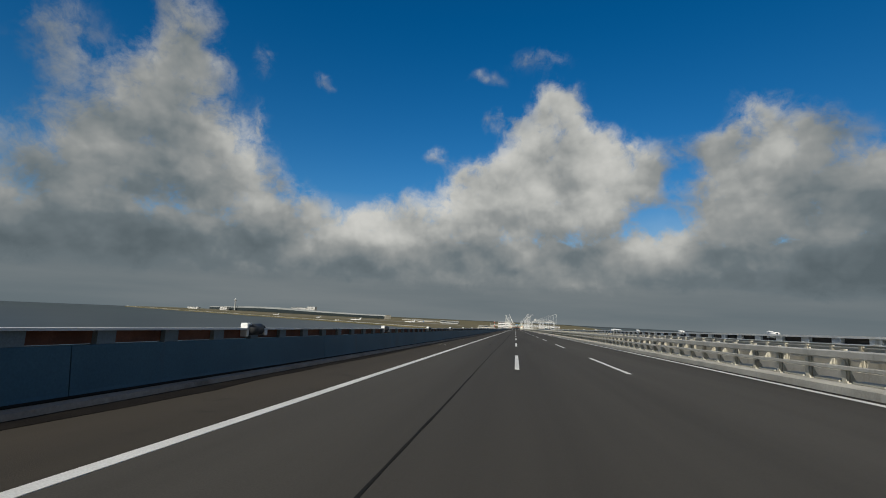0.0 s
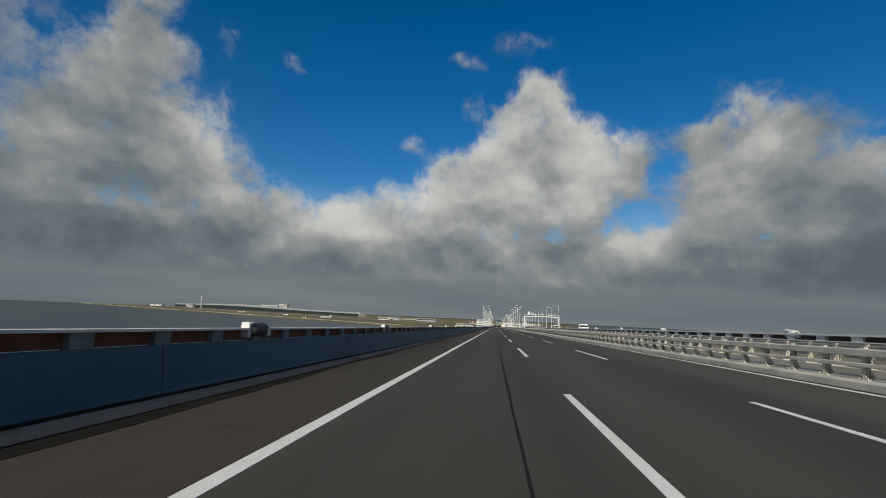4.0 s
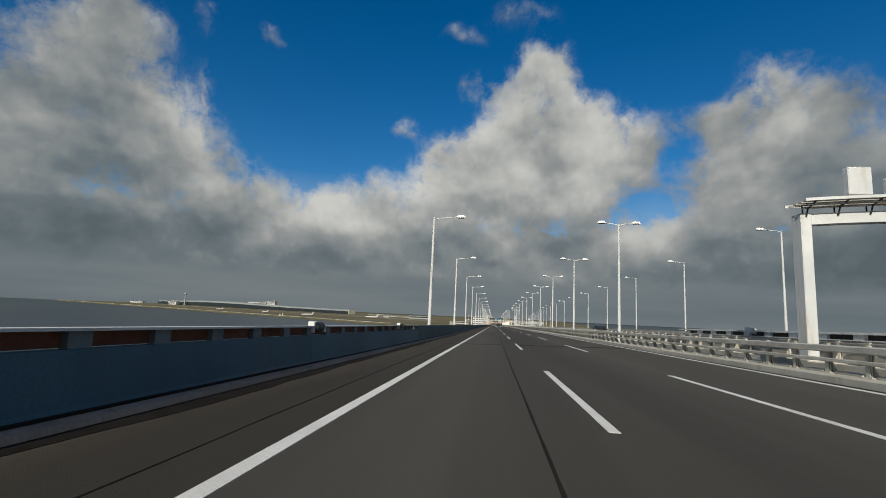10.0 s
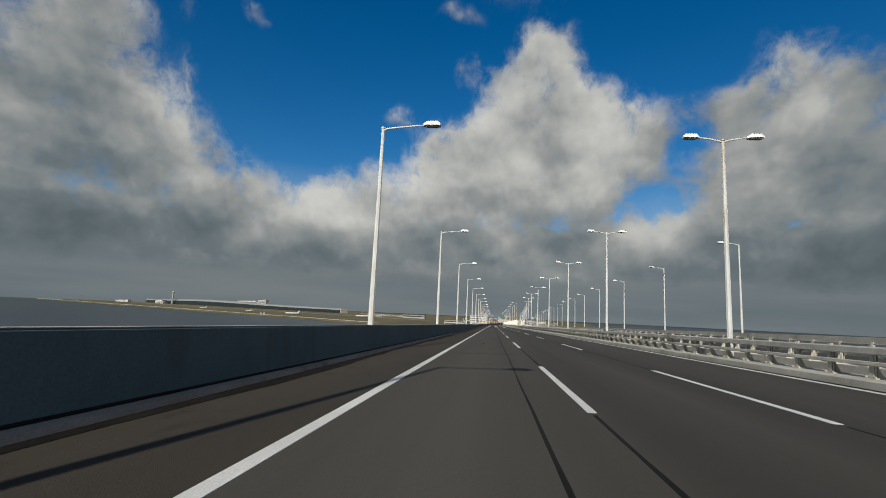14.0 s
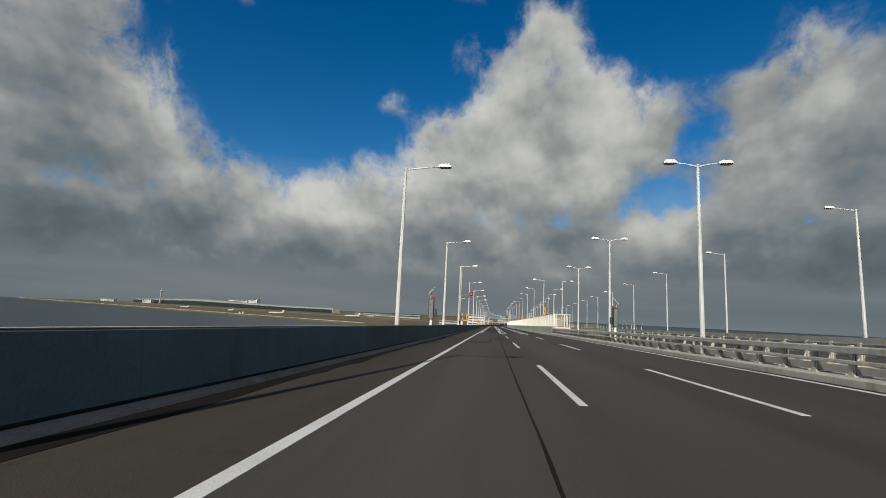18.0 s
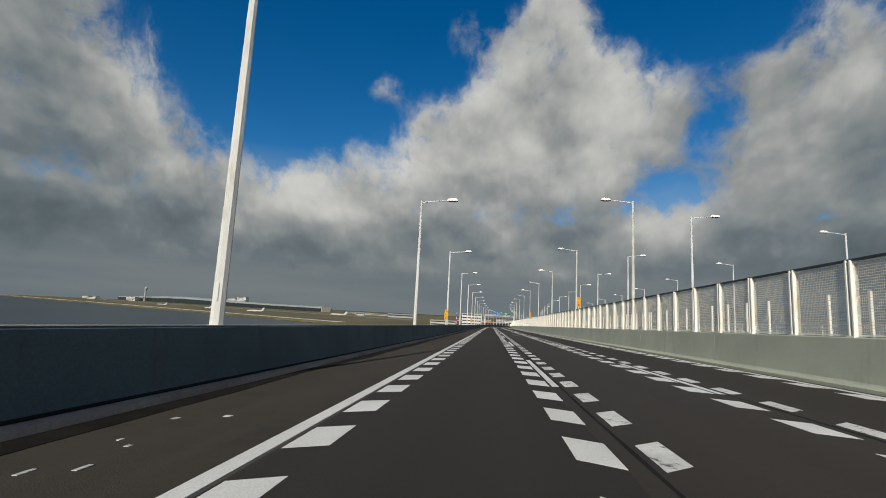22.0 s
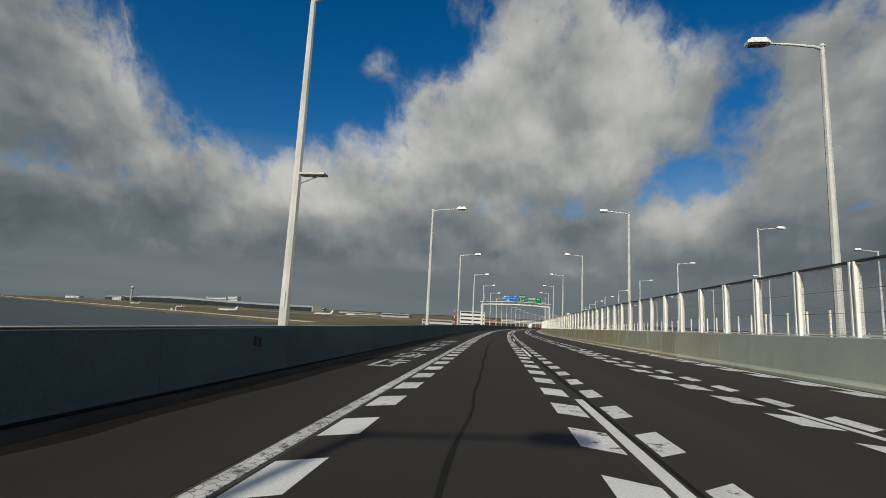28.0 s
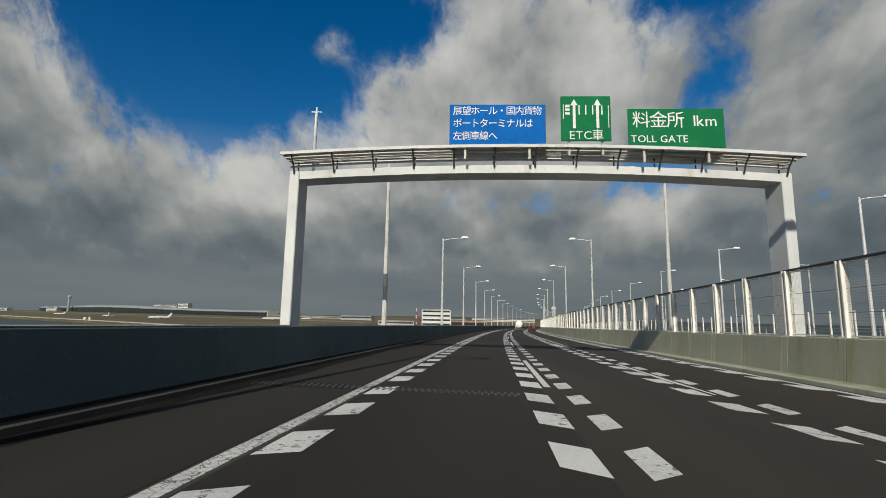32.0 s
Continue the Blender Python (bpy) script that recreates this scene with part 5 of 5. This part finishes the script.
def gantry(name_at, x0, x1, top, deck, label, turn, legw, foot, bays, depth=0.3, beam=0.42):
    g = thing("gantry", name_at, label, "gantry", turn=turn)
    for x in (x0, x1):
        leg = part("leg", boxed(x - legw, x + legw, -depth, depth, foot, top + 0.05, bevel=0.03), WHITE, g)
        part("base_plate", boxed(x - legw - 0.15, x + legw + 0.15, -0.45, 0.45, foot, foot + 0.05), GALV, leg)
    part("beam", arch(x0 - legw + 0.02, x1 + legw - 0.02, 0.32, top - beam, top, 0.04 - depth, depth - 0.04), WHITE, g)
    for yy in (-1.0, 0.29):
        part("edge_beam", arch(x0 - legw - 0.2, x1 + legw + 0.2, 0.32, top + deck - 0.05, top + deck + 0.06, yy, yy + 0.06), WHITE, g)
    for yy in (-0.92, -0.62, -0.32, -0.02):
        part("plank", arch(x0 - legw - 0.15, x1 + legw + 0.15, 0.32, top + deck - 0.05, top + deck - 0.01, yy, yy + 0.2), GALV, g)
    for yy in (-0.72, -0.42):
        part("runner", arch(x0 - legw, x1 + legw, 0.32, top + deck - 0.16, top + deck - 0.1, yy - 0.03, yy + 0.03), GALV, g)
    part("edge_rail", arch(x0 - legw, x1 + legw, 0.32, top + 0.18, top + 0.25, -0.42, -0.36), GALV, g)
    for i in range(bays + 1):
        u = i / bays
        x = x0 + (x1 - x0) * u
        dz = 0.32 * (1 - (2 * u - 1) ** 2)
        part("bracket", tubed([(x, -depth, top - 0.1 + dz), (x, -depth - 0.12, top + 0.2 + dz), (x, -0.95, top + deck - 0.02 + dz)], 0.035, 6), DARK, g)
        part("stay", tubed([(x, -0.1, top + dz), (x, -0.1, top + deck + dz)], 0.03, 6), DARK, g)
    return g


g1 = gantry(P(309.5, 19.0, 0), 12.0 - 19, 25.9 - 19, 5.75, 0.42, "white steel portal gantry carrying sensors over the opposite carriageway", 0.0, 0.2, 0.1, 12)
part("cabinet", boxed(-5.6, -4.75, -0.6, -0.3, 6.5, 7.6, bevel=0.03), WHITE, g1, "large white equipment panel")
part("cabinet", boxed(-4.2, -3.7, -0.55, -0.3, 6.55, 7.2, bevel=0.03), WHITE, g1)
for x in (-3.6, -0.4, 2.4, 5.0):
    sen = part("sensor", boxed(x - 0.1, x + 1.15, -0.5, -0.2, 6.5, 6.72, bevel=0.03), WHITE, g1, "white sensor box")
    part("camera", boxed(x, x + 0.22, -0.55, -0.2, 6.95, 7.25, bevel=0.03), WHITE, sen)
    part("mount", tubed([(x + 0.11, -0.35, 6.7), (x + 0.11, -0.35, 6.97)], 0.035, 8), GALV, sen)
part("signal", tubed([(3.75, -0.35, 7.05), (3.75, -0.55, 7.05)], 0.36, 20), DARK, g1, "dark round signal")
part("antenna", boxed(3.85, 4.2, -0.6, -0.4, 6.8, 7.35, bevel=0.03), WHITE, g1)
part("control_box", boxed(6.45, 6.75, -0.6, -0.3, 1.0, 1.7, bevel=0.02), WHITE, g1)

GX = 1.4
g2 = gantry(P(942.8, GX + 0.38, 0), -7.55 - GX, 10.5 - GX, 6.95, 0.55, "grey-white steel portal gantry carrying three direction signs", -heading(942.3) + radians(4), 0.19, 0.0, 12, 0.5, 0.3)
def sign_board(x, w, z, h, material, label):
    b = part("sign_panel", boxed(x - w / 2, x + w / 2, -0.98, -0.92, z, z + h, bevel=0.02), material, g2, label)
    for dx in (-w / 3, w / 3):
        part("strut", boxed(x + dx - 0.04, x + dx + 0.04, -0.9, -0.82, z - 0.5, z + h * 0.9), GALV, g2)
    return b


xb = 0.05 - GX
blue = sign_board(xb, 3.5, 7.85, 1.55, BLUE, "blue direction sign with white characters")
for i, words in enumerate(("展望ホール・国内貨物", "ポートターミナルは", "左側車線へ")):
    n_ch = len(words)
    wd = 0.325 * n_ch if i < 2 else 0.345 * n_ch
    spelled(words, 0.36, SIGNWHITE, blue, xb - 1.62 + 0.323 * n_ch / 2, -0.985, 9.13 - 0.48 * i, 0.975)
xg = 3.25 - GX
green = sign_board(xg, 1.8, 8.0, 1.72, GREEN, "green lane sign with white arrows")
spelled("ETC車", 0.44, SIGNWHITE, green, xg, -0.985, 8.2)
for x in (-0.42, 0.42):
    bm = boxed(xg + x - 0.05, xg + x + 0.05, -0.992, -0.98, 8.48, 9.4)
    vs = [bm.verts.new((xg + x + a, yy, z)) for yy in (-0.992, -0.98) for a, z in ((-0.13, 9.36), (0.13, 9.36), (0, 9.6))]
    for f in ((0, 1, 2), (3, 4, 5), (0, 1, 4, 3), (1, 2, 5, 4), (2, 0, 3, 5)):
        bm.faces.new([vs[i] for i in f])
    part("arrow", bm, SIGNWHITE, green)
for x in (-0.24, 0.0, 0.25, 0.58):
    part("bar", boxed(xg + x - 0.02, xg + x + 0.02, -0.99, -0.98, 9.0, 9.35), SIGNWHITE, green)
part("bar", boxed(xg + 0.8, xg + 0.825, -0.99, -0.98, 8.5, 9.35), SIGNWHITE, green)
part("bar", boxed(xg - 0.82, xg - 0.795, -0.99, -0.98, 8.85, 9.4), SIGNWHITE, green)
for z in (9.0, 9.14, 9.28):
    part("bar", boxed(xg - 0.74, xg - 0.58, -0.99, -0.98, z, z + 0.1), SIGNWHITE, green)
xt = 6.45 - GX
toll = sign_board(xt, 3.4, 7.75, 1.48, GREEN, "green toll sign with white characters")
spelled("料金所", 0.66, SIGNWHITE, toll, xt - 0.62, -0.985, 8.76)
spelled("1km", 0.58, SIGNWHITE, toll, xt + 1.02, -0.985, 8.74)
spelled("TOLL GATE", 0.38, SIGNWHITE, toll, xt - 0.62, -0.985, 8.07)
part("wind_vane", tubed([(-8.4, 0, 7.0), (-8.4, 0, 9.3), (-8.4, 0, 9.75)], [0.07, 0.06, 0.03], 10), POLE, g2, smooth=True)
for z in (9.55,):
    part("vane_arm", tubed([(-8.62, 0, z), (-8.18, 0, z)], 0.025, 6), POLE, g2)


# ---- vehicles ----
def wheel(parent, x, y, r, w):
    ty = part("wheel", tubed([(x - w / 2, y, r), (x + w / 2, y, r)], r, 18), RUBBER, parent)
    part("rim", tubed([(x - w / 2 - 0.01, y, r), (x + w / 2 + 0.01, y, r)], r * 0.6, 14), GALV, ty)


def hull(width, side, material, name, parent, label=""):
    """A body from its side outline (y, z), with the roof drawn in a little."""
    bm = bmesh.new()
    zt = max(z for _, z in side)
    rows_ = []
    for e in (-1, 1):
        rows_.append([bm.verts.new((e * width / 2 * (1 - 0.12 * max(0.0, (z - 0.55 * zt) / (0.45 * zt))), y, z)) for y, z in side])
    k = len(side)
    for i in range(k):
        j = (i + 1) % k
        bm.faces.new((rows_[0][i], rows_[0][j], rows_[1][j], rows_[1][i]))
    bm.faces.new(rows_[0])
    bm.faces.new(rows_[1])
    bmesh.ops.bevel(bm, geom=bm.edges[:], offset=0.05, segments=2, affect="EDGES")
    return part(name, bm, material, parent, label)


def car(s, x, z, turn, label, name, paint, side, width, glass, wheels, rear_lights=False):
    t = thing(name, None, label, "vehicle")
    t.matrix_world = Matrix.Translation(P(s, x, z)) @ Matrix.Rotation(turn - heading(s), 4, "Z")
    body = hull(width, side, paint, "body", t)
    for g in glass:
        part("window", boxed(*g, bevel=0.02), GLASS, body)
    for y, r in wheels:
        for e in (-1, 1):
            wheel(t, e * (width / 2 - 0.1), y, r, 0.2)
    y1 = max(y for y, _ in side)
    y0 = min(y for y, _ in side)
    for e in (-1, 1):
        part("headlight", boxed(e * (width / 2 - 0.28) - 0.14, e * (width / 2 - 0.28) + 0.14, y1 - 0.06, y1 + 0.015, 0.62, 0.8, bevel=0.02), LENSG, t)
        part("tail_light", boxed(e * (width / 2 - 0.16) - 0.07, e * (width / 2 - 0.16) + 0.07, y0 - 0.015, y0 + 0.06, 0.7, 0.95, bevel=0.02), RED, t)
    return t


VAN = [(-2.4, 0.3), (-2.42, 1.0), (-2.3, 2.1), (1.2, 2.15), (2.0, 1.25), (2.4, 1.05), (2.42, 0.3)]
SUV = [(-2.2, 0.32), (-2.24, 0.95), (-2.0, 1.2), (-1.55, 1.55), (-0.9, 1.7), (-0.1, 1.7), (0.5, 1.58), (1.2, 1.06), (1.9, 0.96), (2.2, 0.8), (2.25, 0.32)]
SEDAN = [(-2.2, 0.28), (-2.22, 0.95), (-1.6, 1.02), (-1.05, 1.42), (0.4, 1.42), (1.1, 0.95), (2.15, 0.82), (2.2, 0.28)]
TRUCKCAB = [(-3.4, 0.5), (-3.4, 0.9), (1.55, 0.9), (1.55, 2.25), (2.9, 2.25), (3.25, 1.3), (3.3, 0.5)]
car(249.0, 17.2, 0, math.pi, "white high-roof van on the opposite carriageway", "van", WHITE, VAN, 1.8,
    ((-0.72, 0.72, 1.55, 1.78, 1.3, 1.95), (-0.9, -0.8, -1.8, 1.0, 1.35, 1.9), (0.8, 0.9, -1.8, 1.0, 1.35, 1.9)), ((1.5, 0.34), (-1.5, 0.34)))
tr_ = car(212.0, 17.4, 0, math.pi, "white cab-over light truck on the opposite carriageway", "truck", WHITE, TRUCKCAB, 1.9,
          ((-0.78, 0.78, 2.98, 3.1, 1.4, 2.05), (-0.9, -0.82, 1.9, 2.7, 1.4, 2.0), (0.82, 0.9, 1.9, 2.7, 1.4, 2.0)), ((2.2, 0.4), (-2.2, 0.4)))
part("load_bed", boxed(-0.98, 0.98, -3.4, 1.4, 0.95, 1.45, bevel=0.03), BLUE_TARP, tr_, "blue load bed")


def suv(s, x, label, paint):
    t = car(s, x, 0, math.pi, label, "car", paint, SUV, 1.8, (), ((1.4, 0.36), (-1.4, 0.36)))
    def slab(corners, push):
        bm = bmesh.new()
        vs = [bm.verts.new(Vector(c) + Vector(push) * k) for k in (0, 1) for c in corners]
        for f in ((0, 1, 2, 3), (4, 5, 6, 7), (0, 1, 5, 4), (1, 2, 6, 5), (2, 3, 7, 6), (3, 0, 4, 7)):
            bm.faces.new([vs[i] for i in f])
        return bm
    part("windscreen", slab(((-0.74, 1.13, 1.12), (0.74, 1.13, 1.12), (0.68, 0.62, 1.50), (-0.68, 0.62, 1.50)), (0, 0.03, 0.04)), GLASS, t)
    part("rear_window", slab(((-0.72, -2.0, 1.2), (0.72, -2.0, 1.2), (0.66, -1.62, 1.5), (-0.66, -1.62, 1.5)), (0, -0.03, 0.04)), GLASS, t)
    for e in (-1, 1):
        part("side_window", slab(((e * 0.885, -1.7, 1.12), (e * 0.885, -0.35, 1.1), (e * 0.80, -0.35, 1.58), (e * 0.80, -1.35, 1.52)), (e * 0.02, 0, 0.005)), GLASS, t)
        part("side_window", slab(((e * 0.885, -0.25, 1.1), (e * 0.885, 0.95, 1.1), (e * 0.82, 0.45, 1.48), (e * 0.80, -0.25, 1.58)), (e * 0.02, 0, 0.005)), GLASS, t)
    return t


suv(371.0, 17.6, "black sport utility car on the opposite carriageway", BLACK_PAINT)
suv(84.9, 18.6, "white sport utility car on the opposite carriageway", LAMPWHITE)
tank = car(1062.0, 3.35, 0, 0.0, "white tanker truck ahead in the middle lane", "truck", WHITE, TRUCKCAB, 2.3,
           ((-0.78, 0.78, 2.98, 3.1, 1.4, 2.05),), ((2.2, 0.46), (-2.0, 0.46), (-2.9, 0.46)))
part("tank", tubed([(0, -3.5, 1.95), (0, -3.3, 1.95), (0, 1.3, 1.95), (0, 1.5, 1.95)], [0.75, 1.0, 1.0, 0.75], 24), CREAM, tank, smooth=True)
part("bumper", boxed(-1.1, 1.1, -3.75, -3.55, 0.35, 0.95, bevel=0.02), DARK, tank)
car(1085.0, 6.9, 0, 0.0, "dark red car ahead near the truck", "car", RED_PAINT, SEDAN, 1.75,
    ((-0.65, 0.65, 0.55, 0.85, 1.02, 1.32), (-0.65, 0.65, -1.5, -1.25, 1.02, 1.3)), ((1.35, 0.32), (-1.35, 0.32)))

# ---- airport on the island ----
def far_building(x, y, w, d, h, label, material, storeys=3, name="building", turn=0.0, win=True):
    t = thing(name, (x, y, LAND), label, "building", turn=turn)
    wl_ = part("wall", boxed(-w / 2, w / 2, -d / 2, d / 2, -0.5, h, bevel=0.0), material, t)
    part("roof", boxed(-w / 2 - 0.6, w / 2 + 0.6, -d / 2 - 0.6, d / 2 + 0.6, h, h + 0.8), ROOF, t)
    if win:
        for i in range(storeys):
            z = h * (i + 0.45) / storeys
            part("window_band", boxed(-w / 2 + 1, w / 2 - 1, -d / 2 - 0.15, -d / 2 + 0.2, z, z + h / storeys * 0.4), GLASS, wl_)
    return t


tower = thing("control_tower", (-2200, 3400, LAND), "slender grey airport control tower with a wider cab", "tower")
part("shaft", tubed([(0, 0, 0), (0, 0, 72), (0, 0, 76)], [6, 5, 8], 16), ROOF, tower)
part("cab", tubed([(0, 0, 76), (0, 0, 78), (0, 0, 82), (0, 0, 84)], [9, 9.5, 9.5, 8], 16), ROOF, tower)
part("roof", tubed([(0, 0, 84), (0, 0, 86)], [9, 6], 16), FACADE, tower)
part("mast", tubed([(0, 0, 86), (0, 0, 98)], [0.8, 0.3], 8), WHITE, tower)
# terminal: a long wing roof
term = thing("terminal", (-1780, 3240, LAND), "very long low airport terminal with a curved metal roof", "building", turn=radians(-27.1))
bm = bmesh.new()
rings = []
for i in range(41):
    u = i / 40
    x = -876 + 2026 * u
    hgt = 24 + 16 * math.exp(-((u - 0.40) / 0.28) ** 2)
    rings.append([bm.verts.new((x, yy, zz)) for yy, zz in ((-26, hgt * 0.72), (-20, hgt * 0.9), (0, hgt), (22, hgt * 0.8), (26, 0), (-24, 0))])
for a, b in zip(rings, rings[1:]):
    for i in range(6):
        bm.faces.new((a[i], a[(i + 1) % 6], b[(i + 1) % 6], b[i]))
part("roof", bm, ROOF, term)
for i in range(40):
    u = (i + 0.5) / 40
    hgt = 24 + 16 * math.exp(-((u - 0.40) / 0.28) ** 2)
    part("window", boxed(-876 + 2026 * u - 24.8, -876 + 2026 * u + 24.8, -26.5, -22, 1.0, hgt * 0.66), GLASS, term)
part("end_wall", boxed(1150, 1154, -25, 25, 0, 23), CONCRETE, term)
far_building(-1690, 3480, 130, 40, 46, "white airport hotel block with stepped roof", FACADE, 6)
far_building(-1590, 3490, 60, 40, 56, "tall white airport block beside the hotel", FACADE, 7)
far_building(-1000, 3120, 260, 30, 13, "low grey concourse wing with a dark glass front", ROOF, 1)
far_building(-2300, 3420, 60, 30, 24, "low pale airport office", FACADE, 3)
far_building(-2480, 3300, 90, 30, 14, "low pale airport hangar", FACADE, 2)
far_building(-320, 2300, 90, 40, 12, "long low grey hangar with dark openings", ROOF, 1)
far_building(-36, 1530, 37, 20, 27, "white five-storey office with window bands", FACADE, 5)
far_building(-95, 1580, 50, 20, 11, "low grey service building", CONCRETE, 2)
far_building(-60, 2300, 120, 30, 7, "long pale cargo shed", CONCRETE, 1)
far_building(5, 1680, 60, 16, 11, "low reddish-orange service hall", TERRACOTTA, 1)
far_building(-480, 2550, 160, 40, 6, "long low pale cargo hall", CONCRETE, 1)
far_building(-620, 2800, 120, 40, 5, "long low pale cargo hall", CONCRETE, 1)
far_building(120, 2450, 200, 40, 10, "long pale warehouse behind the toll plaza", FACADE, 2)
shed = thing("shed", (-690, 1745, LAND), "two small pale equipment huts by the shore", "shed")
part("hut", boxed(-4, 0, -2, 2, 0, 5), CONCRETE_PALE, shed)
part("hut", boxed(6, 9, -2, 2, 0, 6), CONCRETE_PALE, shed)
mastr = thing("lattice_mast", (-70, 1600, LAND), "red and white lattice radio mast", "mast")
for i in range(6):
    part("section", tubed([(0, 0, i * 5), (0, 0, i * 5 + 5)], [1.3 - i * 0.15, 1.15 - i * 0.15], 4), RED if i % 2 == 0 else WHITE, mastr)
radar = thing("radar_tower", P(1330, 27 - parting(1330), 0), "white radar ball on a short lattice tower", "tower")
for a, b in ((-1, -1), (1, -1), (-1, 1), (1, 1)):
    part("leg", tubed([(a * 1.4, b * 1.4, -8), (a * 1.0, b * 1.0, 14)], 0.15, 6), WHITE, radar)
part("platform", boxed(-1.6, 1.6, -1.6, 1.6, 14, 14.4), WHITE, radar)
bm = bmesh.new()
bmesh.ops.create_uvsphere(bm, u_segments=16, v_segments=10, radius=2.1)
bmesh.ops.translate(bm, vec=(0, 0, 16.3), verts=bm.verts)
part("dome", bm, WHITE, radar, smooth=True)


def airplane(x, y, turn, k, label):
    t = thing("airplane", (x, y, LAND + 3.2 * k), label, "airplane", "parked airliners", turn=turn)
    part("fuselage", tubed([(-18, 0, 0.4), (-16.5, 0, 0.6), (-12, 0, 0.1), (12, 0, 0), (16, 0, -0.1), (18, 0, -0.5)], [0.3, 0.9, 1.9, 1.9, 1.4, 0.3], 14), WHITE, t, smooth=True)
    for e in (-1, 1):
        bm = bmesh.new()
        vs = [bm.verts.new((a, e * b, c + dz)) for dz in (0, 0.35) for a, b, c in ((4, 1.5, -0.8), (-2, 1.5, -0.8), (-7, 16.5, 0.4), (-5.4, 16.5, 0.4))]
        for f in ((0, 1, 2, 3), (4, 5, 6, 7), (0, 1, 5, 4), (1, 2, 6, 5), (2, 3, 7, 6), (3, 0, 4, 7)):
            bm.faces.new([vs[i] for i in f])
        part("wing", bm, FACADE, t)
        part("engine", tubed([(2.2, e * 5.6, -1.7), (-1.4, e * 5.6, -1.6)], [1.0, 0.7], 12), FACADE, t)
        part("tailplane", boxed(-17.4, -15.4, min(e * 0.5, e * 6), max(e * 0.5, e * 6), 0.9, 1.1), FACADE, t)
        part("wheel", tubed([(-1, e * 2.6 - 0.4, -2.6), (-1, e * 2.6 + 0.4, -2.6)], 0.6, 10), RUBBER, t)
    bm = bmesh.new()
    vs = [bm.verts.new((a, b, c)) for b in (-0.2, 0.2) for a, c in ((-11.5, 1.6), (-16.8, 1.3), (-19, 7.8), (-16.8, 7.8))]
    for f in ((0, 1, 2, 3), (4, 5, 6, 7), (0, 1, 5, 4), (1, 2, 6, 5), (2, 3, 7, 6), (3, 0, 4, 7)):
        bm.faces.new([vs[i] for i in f])
    part("fin", bm, BLUE if k < 0.82 else WHITE, t)
    part("nose_wheel", tubed([(13, -0.3, -2.7), (13, 0.3, -2.7)], 0.5, 10), RUBBER, t)
    t.scale = (k, k, k)
    return t


airplane(-677, 1930, radians(205), 1.25, "white airliner parked on the apron")
airplane(-459, 2020, radians(205), 1.35, "large white airliner standing on the apron")
airplane(-906, 2060, radians(150), 1.0, "white airliner on the far apron")
airplane(-1247, 2300, radians(205), 0.85, "small white airliner taxiing near the shore")
airplane(-451, 2230, radians(200), 0.8, "small white airliner with a blue tail near the cargo halls")
